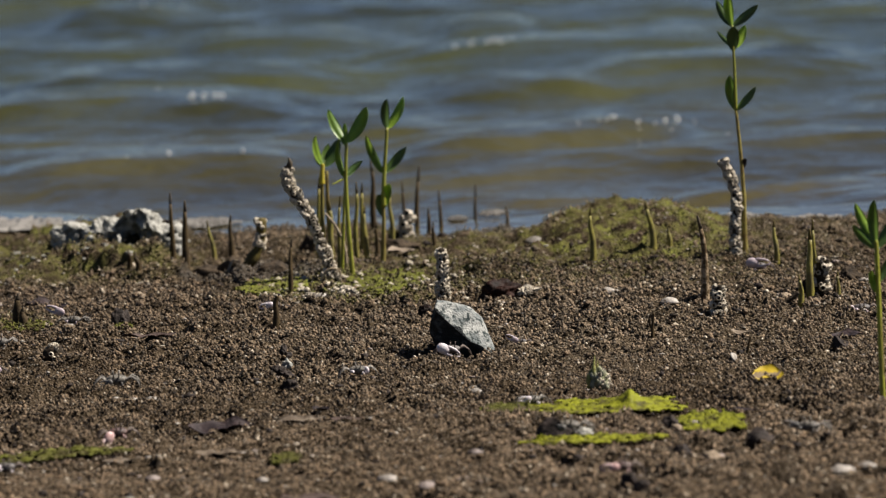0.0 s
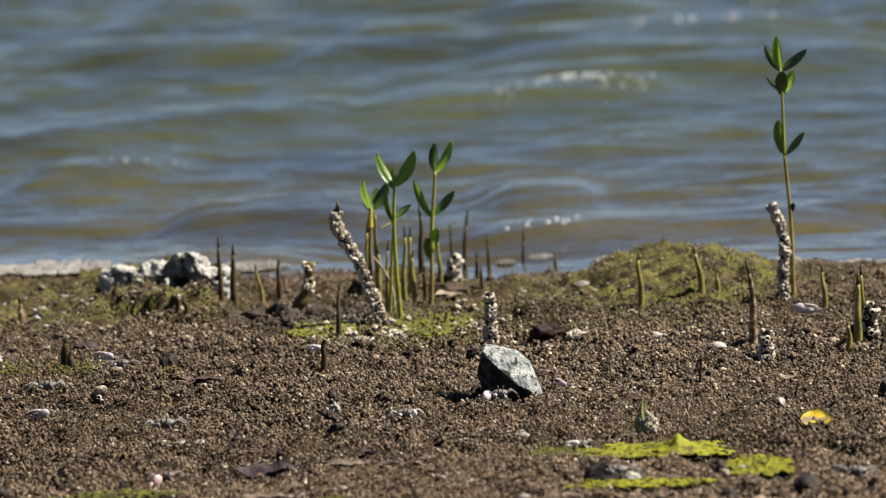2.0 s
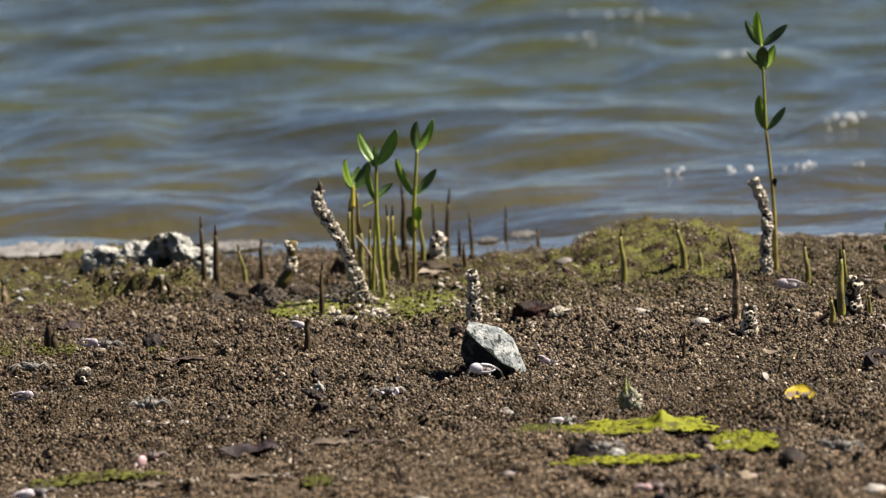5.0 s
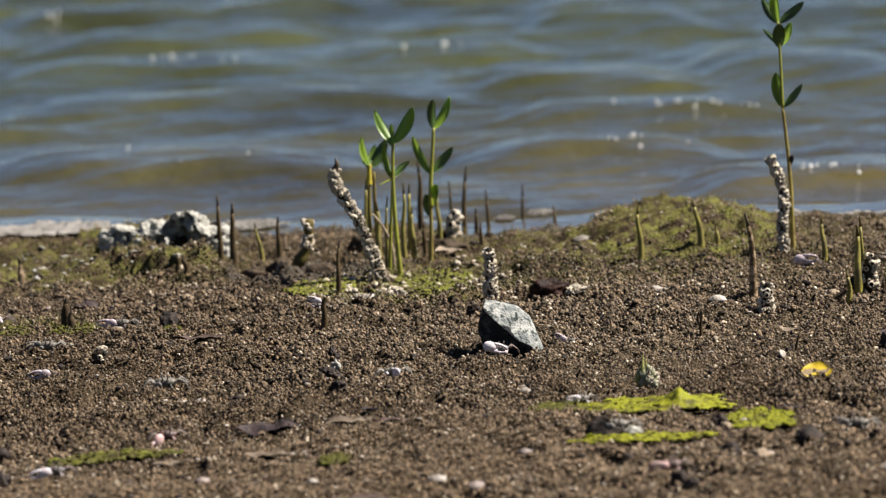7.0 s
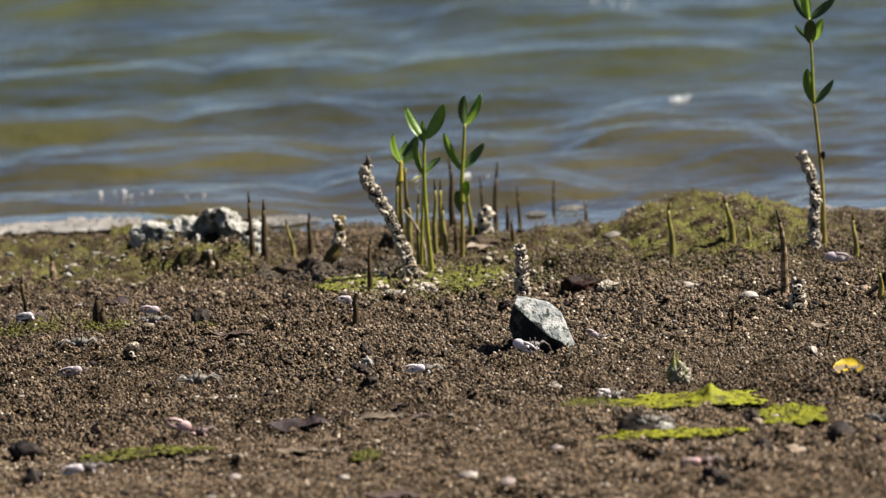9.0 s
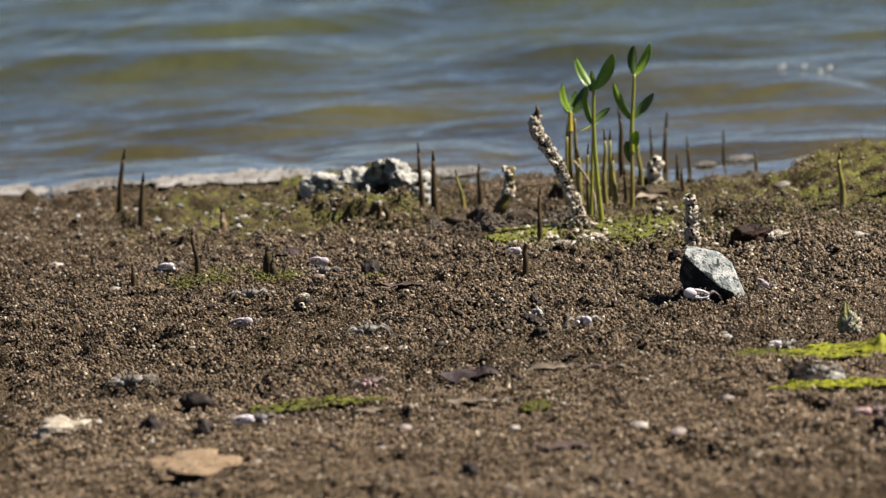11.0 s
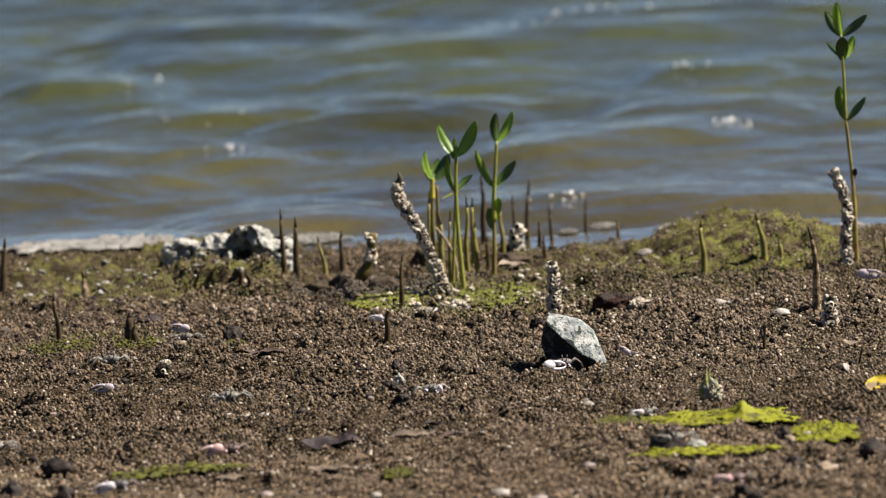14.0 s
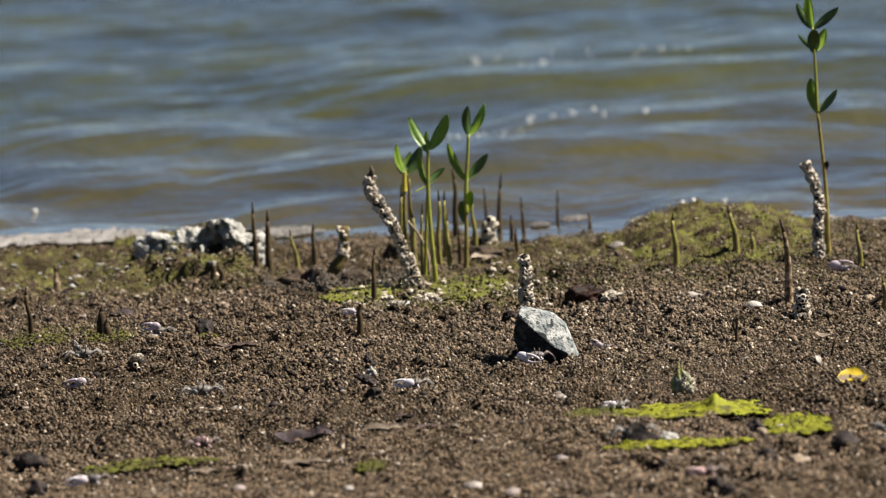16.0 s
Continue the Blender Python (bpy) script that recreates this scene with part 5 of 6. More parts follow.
stone("root_lump", 0.4039, 6.298, (0.0220, 0.0130, 0.0140), 21, BARK, "dark root lump in the mud", "root", 0.3, 4, sink=0.0)
stone("root_lump", -0.0965, 6.8339, (0.0256, 0.0179, 0.0082), 22, BARK, "dark spread root base in the mud", "root", 0.3, 4, sink=0.0)
stone("stone", 0.4069, 5.8867, (0.0139, 0.0097, 0.0111), 23, DARK_STONE, "small dark stone half sunk in the mud", "stone", 0.3, 4, sink=0.0)
stone("root_lump", -0.2107, 6.8627, (0.0147, 0.0103, 0.0176), 24, BARK, "dark root lump among the seedlings", "root", 0.3, 4, sink=0.0)
stone("root_lump", -0.3086, 6.7337, (0.0230, 0.0151, 0.0140), 25, BARK, "dark low lump in the mud", "root", 0.3, 4, sink=0.0)
stone("root_lump", -0.3400, 6.708, (0.0200, 0.0140, 0.0130), 51, BARK, "dark low lump in the mud", "root", 0.4, 4)
stone("root_lump", -0.2480, 6.686, (0.0240, 0.0150, 0.0125), 52, BARK, "dark low lump in the mud", "root", 0.4, 4)
stone("root_lump", 0.4560, 6.3950, (0.0150, 0.0110, 0.0120), 53, BARK, "brown root lump in the mud", "root", 0.4, 4)
stone("stone", 0.1906, 7.118, (0.0228, 0.016, 0.0073), 26, FOAM, "pale stone on top of a mossy mound", "stone", 0.3, 4, sink=0.0)
stone("stone", -0.5358, 5.2995, (0.0086, 0.006, 0.0119), 27, DARK_STONE, "small dark stone half sunk in the mud", "stone", 0.3, 4, sink=0.0)
stone("stone", -0.415, 6.4737, (0.0104, 0.0073, 0.0078), 28, SANDSTONE, "pale flat stone lying on the mud", "stone", 0.3, 4, sink=0.0)
stone("clod", -0.0600, 6.2880, (0.0085, 0.0070, 0.0120), 61, DEAD_RED, "small reddish-brown clod behind the rock", "clod", 0.3, 4)
stone("clod", -0.4229, 6.2662, (0.0135, 0.0095, 0.0190), 29, DARK_STONE, "dark clod with green weed at its foot", "clod", 0.45, 4, fine=0.3)
stone("stone", 0.2014, 5.396, (0.0087, 0.0061, 0.0065), 30, SANDSTONE, "pale flat stone lying on the mud", "stone", 0.3, 4, sink=0.0)
spiky_lump(0.1290, 5.7052, 0.034)
barnacle_lump(-0.4846, 6.022, 0.0270, 0.0270, 1, 20)
barnacle_lump(-0.1528, 6.4415, 0.0276, 0.0152, 2)
barnacle_lump(-0.1558, 6.4577, 0.0304, 0.0152, 3)
barnacle_lump(0.2835, 6.1626, 0.0172, 0.0106, 4)
barnacle_lump(-0.2008, 6.4567, 0.0235, 0.0083, 5)
barnacle_lump(0.0639, 6.3851, 0.0246, 0.0123, 6)

# algae
algae_mat(0.1357, 5.5503, 0.0878, 0.058, 1, ALGAE, "bright yellow-green sea lettuce lying on the mud", peak=(0.1578, 5.5341, 0.018), thick=0.004, ragged=-0.1)
algae_mat(0.239, 5.4371, 0.0388, 0.07, 2, ALGAE, "bright yellow-green sea lettuce lying on the mud", thick=0.004, ragged=-0.1)
algae_mat(0.1162, 5.3397, 0.0799, 0.032, 3, ALGAE, "thin strip of yellow-green algae on the mud", thick=0.003, ragged=0.2)
algae_mat(0.0377, 5.5644, 0.0384, 0.035, 4, ALGAE_DULL, "thin strip of dull green algae on the mud", thick=0.003, ragged=0.0)
algae_mat(-0.4309, 5.4165, 0.0719, 0.026, 5, ALGAE_DULL, "thin strip of dull green algae on the mud", thick=0.006, ragged=0.15)
algae_mat(-0.1996, 5.321, 0.0162, 0.03, 6, ALGAE_DULL, "small tuft of dull green algae on the mud", thick=0.004, ragged=0.0)
algae_mat(-0.253, 6.5499, 0.0478, 0.08, 7, ALGAE_MID, "patch of green algae round the stick's foot", thick=0.0015, ragged=0.16)
algae_mat(-0.1124, 6.5411, 0.0512, 0.1, 8, ALGAE_MID, "patch of green algae below the seedlings", thick=0.0015, ragged=0.14)
algae_mat(-0.627, 6.2852, 0.0431, 0.06, 9, ALGAE_DULL, "small patch of green algae on the mud", thick=0.002, ragged=0.45)
algae_mat(-0.4185, 6.2450, 0.0110, 0.0160, 11, ALGAE_MID, "small tuft of green weed at a clod's foot", thick=0.004, ragged=0.1)
algae_mat(-0.5356, 6.2838, 0.0311, 0.05, 10, ALGAE_DULL, "small patch of green algae on the mud", thick=0.002, ragged=0.45)

# foam and pale wrack along the waterline; two small patches near x 0 paint glare
FOAM_WORDS = "cream-white foam and wrack, partly painted water glare, at the waterline"
for fx, fy, fx_half, fy_half, seed in ((-0.650, 7.275, 0.085, 0.130, 21), (-0.745, 7.275, 0.085, 0.115, 31), (-0.865, 7.290, 0.065, 0.110, 22), (-0.575, 7.240, 0.070, 0.095, 23), (-0.985, 7.29, 0.06, 0.09, 24),
                                       (-0.375, 7.250, 0.060, 0.055, 33), (0.030, 7.215, 0.022, 0.028, 25), (0.355, 7.055, 0.032, 0.050, 26), (0.445, 7.010, 0.050, 0.040, 27), (-0.020, 7.175, 0.014, 0.02, 28)):
    algae_mat(fx, fy, fx_half, fy_half, seed, FOAM, FOAM_WORDS, thick=0.003, name="foam_patch", category="foam", group="foam along the waterline", floor=-0.0115, ragged=-0.15)

# fallen leaves
litter_leaf(-0.2722, 5.5266, 0.0725, 0.0240, 10, DEAD_DARK, "blackened curled leaf on the mud", 0.26, lift=0.0, tilt=14)
litter_leaf(-0.1904, 5.5362, 0.0560, 0.0120, 9, DEAD_TAN, "tan curled dead leaf on the mud", 0.22, lift=0.001, tilt=22)
litter_leaf(-0.267, 5.3801, 0.0560, 0.0130, 6, DEAD_TAN, "pale tan dead leaf on the mud", 0.10, lift=0.0, tilt=8)
litter_leaf(-0.3835, 6.1575, 0.0660, 0.0180, 5, DEAD_MAUVE, "flat greyish dead leaf on the mud", 0.05, lift=0.001, tilt=0)
litter_leaf(-0.5263, 6.4562, 0.0560, 0.0429, 4, DEAD_DARK, "dark purplish dead leaf on the mud", 0.45, lift=-0.003)
stone("rotten_leaf", 0.0264, 6.4036, (0.0254, 0.0178, 0.0154), 31, DEAD_RED, "dark red-brown heap of rotting leaf", "leaf", 0.5, 4, sink=0.0)
litter_leaf(0.0675, 6.3978, 0.0302, 0.0384, 30, CREAM, "pale cream scrap of leaf on the mud", 0.3, tilt=0)
litter_leaf(0.3102, 5.6448, 0.0340, 0.0380, -5, LEAF_YELLOW, "yellow fallen leaf with a brown side", 0.04, lift=0.010, tilt=18)
litter_leaf(-0.1400, 5.5225, 0.0536, 0.0140, -4, DEAD_MAUVE, "flat greyish dead leaf on the mud", 0.04, lift=0.001, tilt=0)
litter_leaf(0.2665, 5.4927, 0.065, 0.0059, -5, DEAD_DARK, "black strip of rotted leaf beside the algae", 0.1, tilt=0)
litter_leaf(-0.1688, 5.0953, 0.0604, 0.0275, 10, DEAD_MAUVE, "flat greyish dead leaf on the mud", 0.05, tilt=0)
litter_leaf(-0.3682, 5.3713, 0.0405, 0.0220, 0, DEAD_TAN, "tan dead leaf lying on the mud", 0.03, lift=0.0, tilt=0)
litter_leaf(0.4177, 5.9449, 0.0383, 0.0383, 20, DEAD_DARK, "dark dead leaf on the mud", 0.3, tilt=0)
litter_leaf(0.3034, 6.0319, 0.0194, 0.0259, 60, DEAD_TAN, "small brown leaf scrap on the mud", 0.3, tilt=0)
litter_leaf(-0.0924, 6.7759, 0.0363, 0.0435, 0, DEAD_TAN, "tan dead leaf among the roots", 0.2, tilt=0)

# shells
shell(0.0801, 6.8068, 0.0247, 10, 20, SHELL, "small white bivalve shell lying on the mud", 0.55)
shell(-0.0009, 6.7964, 0.0161, 0, 20, SHELL, "small white bivalve shell lying on the mud", 0.55)
shell(0.2833, 5.8461, 0.0192, 80, 60, SHELL, "small white bivalve shell lying on the mud", 0.55)
shell(-0.0893, 5.4322, 0.0089, 30, 20, SHELL, "small white bivalve shell lying on the mud", 0.55)
shell(-0.0042, 5.6811, 0.0177, -20, 10, SHELL, "small white bivalve shell lying on the mud", 0.55)
shell(0.2298, 6.2689, 0.0229, 0, 20, SHELL, "small white bivalve shell lying on the mud", 0.55)
shell(0.2217, 5.4236, 0.0218, 10, 20, SHELL, "small white bivalve shell lying on the mud", 0.55)
shell(-0.0944, 5.1853, 0.0190, 5, 20, SHELL, "small white bivalve shell lying on the mud", 0.55)
shell(-0.0552, 5.1341, 0.0207, 40, 30, SHELL_PINK, "pinkish broken shell lying on the mud", 0.55)
shell(0.3494, 5.1167, 0.0281, 5, 10, SHELL, "small white bivalve shell lying on the mud", 0.55)
shell(0.3756, 5.1348, 0.0188, -10, 20, SHELL, "small white bivalve shell lying on the mud", 0.55)
shell(-0.2445, 5.8123, 0.0085, 0, 20, SHELL, "small white bivalve shell lying on the mud", 0.55)
shell(-0.0218, 5.3713, 0.0108, 0, 20, SHELL_PINK, "pinkish broken shell lying on the mud", 0.55)
shell(-0.31, 5.8377, 0.0075, 0, 20, SHELL, "small white bivalve shell lying on the mud", 0.55)
shell(-0.0183, 5.1664, 0.0151, 0, 20, SHELL_PINK, "pinkish broken shell lying on the mud", 0.55)
shell(-0.7287, 6.2668, 0.0149, 10, 20, SHELL, "small white bivalve shell lying on the mud", 0.55)
shell(-0.8276, 6.5035, 0.0178, 0, 20, SHELL, "small white bivalve shell lying on the mud", 0.55)
shell(-0.0067, 5.2951, 0.0165, 10, 10, SHELL_PINK, "pinkish broken shell lying on the mud", 0.55)
shell(-0.3309, 5.2489, 0.0163, 20, 20, SHELL_PINK, "pinkish broken shell lying on the mud", 0.55)
shell(-0.3549, 5.714, 0.0178, 0, 10, SHELL, "small white bivalve shell lying on the mud", 0.55)
shell(-0.654, 5.392, 0.0099, 60, 50, SHELL, "small white bivalve shell lying on the mud", 0.55)
shell(-0.5161, 5.406, 0.0099, 0, 20, SHELL, "small white bivalve shell lying on the mud", 0.55)
shell(-0.1867, 6.4431, 0.0235, 10, 20, SHELL, "small white bivalve shell lying on the mud", 0.55)
shell(0.1703, 6.3764, 0.0197, -5, 8, SHELL, "small white bivalve shell lying on the mud", 0.55)
shell(0.346, 6.2337, 0.0227, 20, 10, SHELL_PINK, "pinkish broken shell lying on the mud", 0.55)
shell(0.3418, 6.6937, 0.0085, 0, 20, SHELL, "small white bivalve shell lying on the mud", 0.55)
shell(-0.376, 5.7055, 0.0156, 30, 20, SHELL, "small white bivalve shell lying on the mud", 0.55)
shell(-0.234, 6.3783, 0.0105, 0, 20, SHELL, "small white bivalve shell lying on the mud", 0.55)
shell(-0.4851, 6.2881, 0.0138, 0, 20, SHELL, "small white bivalve shell lying on the mud", 0.55)
shell(-0.8284, 6.8599, 0.0137, 0, 20, SHELL, "small white bivalve shell lying on the mud", 0.55)
shell(-0.5694, 6.8631, 0.0162, 20, 20, SHELL, "small white bivalve shell lying on the mud", 0.55)
shell(-0.6236, 6.8649, 0.0162, 0, 20, SHELL, "small white bivalve shell lying on the mud", 0.55)
shell(-0.58, 6.8742, 0.0138, 10, 20, SHELL, "small white bivalve shell lying on the mud", 0.55)
shell(-0.2188, 5.2005, 0.0133, 0, 20, SHELL, "small white bivalve shell lying on the mud", 0.55)
shell(-0.3471, 5.1314, 0.0113, 0, 20, SHELL, "small white bivalve shell lying on the mud", 0.55)
shell(-0.4663, 5.0913, 0.0093, 10, 20, SHELL, "small white bivalve shell lying on the mud", 0.55)
shell(-0.6043, 5.3935, 0.0079, 0, 20, SHELL, "small white bivalve shell lying on the mud", 0.55)
shell(0.1605, 6.396, 0.0175, 5, 20, SHELL, "small white bivalve shell lying on the mud", 0.55)
shell(-0.0052, 5.7101, 0.0125, 0, 20, SHELL, "small white bivalve shell lying on the mud", 0.55)
shell(0.4704, 6.371, 0.0139, 0, 20, SHELL, "small white bivalve shell lying on the mud", 0.55)
shell(0.2341, 5.2331, 0.0144, 20, 20, SHELL_PINK, "pinkish broken shell lying on the mud", 0.55)
shell(0.3394, 5.3699, 0.0246, 60, 40, SHELL, "small white bivalve shell lying on the mud", 0.55)

# twigs and pale roots
twig(-0.1617, 6.6691, [(0.0, 0, -0.0), (-0.0001, 0, 0.0289), (-0.0096, 0, 0.0545), (-0.023, 0, 0.0731)], 0.0021, PALE_ROOT, "pale bent dry twig beside the crusted stick")
twig(-0.1927, 6.5547, [(0.0, 0, 0.0), (0.01, 0, 0.0173), (0.0254, 0, 0.0167), (0.0268, 0, 0.001)], 0.0014, PALE_ROOT, "thin pale root looped at the stick's foot")
twig(-0.3131, 6.7555, [(-0.0, -0.04, 0.0), (0.0061, -0.04, 0.0150), (0.0147, -0.04, 0.0140), (0.0205, -0.04, -0.0008)], 0.0016, PALE_ROOT, "thin pale root looping out of the mud")
twig(0.1992, 5.9971, [(-0.0, 0, 0.0), (0.0009, 0, 0.0175), (0.0029, 0, 0.033)], 0.0019, BROWN, "thin dark twig standing in the mud")
twig(0.3013, 5.8961, [(-0.0, 0, -0.0), (0.0024, 0, 0.0114), (0.0047, 0, 0.019)], 0.0016, BROWN, "thin dark twig standing in the mud")
twig(-0.2371, 6.2009, [(0.0, 0, -0.0), (0.0024, 0, 0.0167), (0.0019, 0, 0.0322), (0.0052, 0, 0.0415)], 0.004, BROWN, "stubby brown root end standing in the mud")
twig(0.3368, 6.1916, [(-0.0, 0, -0.0), (0.02, 0, 0.0045), (0.0349, 0, 0.0119), (0.0424, 0, 0.0183)], 0.004, BARK, "dark crooked root lying by a clump")
twig(0.2301, 5.5327, [(-0.0, 0, -0.0), (0.0238, 0, 0.0005), (0.0472, 0, -0.0062), (0.0618, 0, -0.013)], 0.0021, BARK, "thin black twig lying on the algae")

# fiddler crabs
crab(-0.0286, 5.9291, 0.019, 8, "white", 0.029,
     [(0, -0.019, -0.016, 0.015, 26, 0), (0.5, -0.019, -0.016, 0.014, 24, 0), (0.7, -0.019, -0.016, 0.013, 25, -25), (1.0, -0.019, -0.015, 0.012, 20, -50), (1.3, -0.02, -0.01, 0.009, 22, 48), (2.8, -0.02, -0.01, 0.009, 20, 48), (3.2, -0.018, -0.017, 0.011, 15, 15), (3.5, -0.01, -0.018, 0.013, 20, 0), (4.1, -0.011, -0.018, 0.014, 16, 0), (4.5, -0.014, -0.017, 0.015, 4, 0), (6.8, -0.022, -0.016, 0.015, 20, 0), (7.2, -0.021, -0.016, 0.017, 12, 0), (7.7, -0.021, -0.016, 0.016, 12, 0), (8.3, -0.023, -0.016, 0.016, 26, 0), (8.9, -0.023, -0.016, 0.016, 24, 0), (9.15, -0.023, -0.015, 0.014, 20, -55), (9.4, -0.026, -0.016, 0.009, 6, 20), (9.65, -0.034, -0.014, 0.012, -4, 10), (9.85, -0.034, -0.014, 0.016, -25, 0), (10.2, -0.024, -0.016, 0.015, 10, 0), (12.3, -0.022, -0.016, 0.016, 14, 0), (12.9, -0.022, -0.016, 0.016, 20, -10), (13.4, -0.022, -0.016, 0.014, 30, -50), (13.8, -0.026, -0.016, 0.009, 8, 20), (14.3, -0.024, -0.016, 0.009, 8, 20), (14.6, -0.025, -0.017, 0.014, 6, 0), (15.1, -0.023, -0.016, 0.016, 28, 0), (15.5, -0.023, -0.016, 0.013, 10, -30), (16, -0.024, -0.016, 0.012, 12, -30)],
     "fiddler crab with a large whitish claw beside the grey stone", -1)
crab(-0.1264, 5.829, 0.02, 5, "pale", 0.0235,
     [(0, 0.0110, -0.008, 0.008, 4, 115), (2.7, 0.0110, -0.008, 0.008, 4, 115), (2.95, 0.0010, -0.016, 0.011, -2, 180), (3.1, 0.0010, -0.016, 0.011, -2, 180), (3.3, 0.0030, -0.016, 0.013, -38, 180), (3.5, 0.0040, -0.014, 0.013, -66, 165), (3.7, 0.0110, -0.008, 0.008, 4, 115), (6.8, 0.0110, -0.008, 0.008, 4, 115), (7.1, 0.0050, -0.015, 0.01, 5, 150), (7.35, 0.0010, -0.016, 0.011, -2, 180), (9.0, 0.0010, -0.016, 0.011, -2, 180), (9.2, 0.0030, -0.016, 0.013, -38, 180), (9.4, 0.0030, -0.014, 0.012, -30, 160), (9.6, 0.0110, -0.008, 0.008, 4, 115), (10.2, 0.0110, -0.008, 0.008, 4, 115), (12.2, 0.0010, -0.016, 0.011, -2, 180), (13.1, 0.0010, -0.016, 0.011, -2, 180), (13.35, 0.0030, -0.016, 0.013, -38, 180), (13.5, 0.0110, -0.008, 0.008, 4, 115), (14.1, 0.0110, -0.008, 0.008, 4, 115), (14.4, 0.0030, -0.015, 0.01, 5, 165), (14.9, 0.0010, -0.016, 0.011, -2, 180), (16.0, 0.0010, -0.016, 0.011, -2, 180)],
     "fiddler crab with a large white claw on open mud", -1, body_rows=[(0, -0.1334, 5.829, 5), (4.7, -0.1347, 5.8395, 5), (6.8, -0.1484, 5.8241, 0), (9.5, -0.1486, 5.8157, 0), (10.1, -0.1649, 5.8114, 10), (12.3, -0.1527, 5.7963, 0), (13.4, -0.1552, 5.79, 0), (14.1, -0.1768, 5.7932, 10), (15, -0.1668, 5.7908, 0), (16, -0.1643, 5.7827, 0)])
crab(-0.3797, 5.4953, 0.021, 12, "red", 0.027,
     [(0, -0.008, -0.014, 0.012, 55, 200), (8.3, -0.008, -0.014, 0.012, 55, 200), (8.5, -0.008, -0.014, 0.013, 20, 180), (8.75, -0.009, -0.015, 0.015, 2, 180), (9.0, -0.01, -0.015, 0.016, -22, 180), (9.15, -0.008, -0.014, 0.014, 30, 190), (9.4, -0.008, -0.014, 0.012, 55, 200), (12.3, 0.006, -0.002, 0.01, 10, 100), (13.2, 0.006, -0.002, 0.01, 10, 100), (13.5, -0.01, -0.014, 0.018, 70, 180), (13.8, -0.01, -0.015, 0.014, 10, 180), (14.7, -0.01, -0.015, 0.013, 8, 180), (15.1, 0.004, -0.006, 0.011, 10, 120), (16, 0.004, -0.006, 0.011, 10, 120)],
     "reddish fiddler crab with a pink claw by green algae", -1)
crab(-0.4819, 5.3095, 0.02, 10, "white", 0.023,
     [(0, -0.006, -0.014, 0.011, 4.2, 182.9), (5, -0.006, -0.014, 0.011, 9.1, 183.4), (8, -0.006, -0.014, 0.011, 8.7, 179.8), (10, -0.006, -0.014, 0.011, 4.7, 176.1), (12.3, -0.006, -0.014, 0.011, 2.8, 182.7), (14, -0.006, -0.014, 0.011, 9.7, 179.0), (16, -0.006, -0.014, 0.011, 6.8, 179.8)],
     "fiddler crab holding a white claw before its dark body", -1)
crab(-0.5427, 5.9346, 0.013, 0, "pink", 0.025,
     [(0, 0.006, -0.01, 0.008, 0.3, 176.9), (5, 0.006, -0.01, 0.008, 3.0, 176.9), (8, 0.006, -0.01, 0.008, 2.2, 183.3), (10, 0.006, -0.01, 0.008, 3.3, 176.1), (12.3, 0.006, -0.01, 0.008, 2.5, 181.6), (14, 0.006, -0.01, 0.008, 0.9, 183.6), (16, 0.006, -0.01, 0.008, 4.7, 181.0)],
     "small fiddler crab showing a mauve claw at its burrow", -1)
crab(-0.4793, 6.2781, 0.019, -8, "mauve", 0.024,
     [(0, -0.008, -0.012, 0.018, -20, 180), (3, -0.006, -0.012, 0.016, -5, 180), (7, -0.004, -0.013, 0.01, 0, 180), (7.6, -0.002, -0.012, 0.022, -70, 180), (8, -0.002, -0.012, 0.022, -65, 180), (8.3, -0.002, -0.012, 0.015, -20, 190), (8.8, 0.01, -0.01, 0.02, -8, 195), (10, 0.01, -0.01, 0.02, -8, 195), (12.3, 0.008, -0.01, 0.019, -8, 190), (14.6, 0.008, -0.01, 0.019, -8, 190), (15.2, 0.004, -0.012, 0.012, 0, 180), (16, 0.006, -0.012, 0.015, 0, 180)],
     "mottled grey fiddler crab with a pinkish claw raised", -1)
crab(-0.6342, 6.3326, 0.024, 0, "white", 0.02,
     [(0, 0.01, -0.015, 0.014, 5.0, 182.8), (5, 0.01, -0.015, 0.014, 1.4, 182.2), (8, 0.01, -0.015, 0.014, 7.9, 176.9), (10, 0.01, -0.015, 0.014, 2.0, 177.3), (12.3, 0.01, -0.015, 0.014, 3.9, 180.6), (14, 0.01, -0.015, 0.014, 3.5, 180.5), (16, 0.01, -0.015, 0.014, 4.0, 177.7)],
     "dark fiddler crab with a bright white claw", 1, body_rows=[(0, -0.6371, 6.3335, 0), (10, -0.6371, 6.3335, 0), (12.2, -0.725, 6.3944, 0), (16, -0.725, 6.3944, 0)])
crab(-0.5527, 6.099, 0.022, 4, "grey", 0.022,
     [(0, 0.006, -0.006, 0.008, 0, 120), (6, 0.0, -0.012, 0.012, -20, 180), (7.1, -0.008, -0.013, 0.014, 0, 180), (7.4, 0.006, -0.006, 0.008, 0, 120), (15.4, 0.006, -0.006, 0.008, 0, 120), (15.8, -0.004, -0.012, 0.013, -35, 180), (16, -0.004, -0.012, 0.015, -55, 180)],
     "mottled grey fiddler crab with spread legs on the mud", -1)
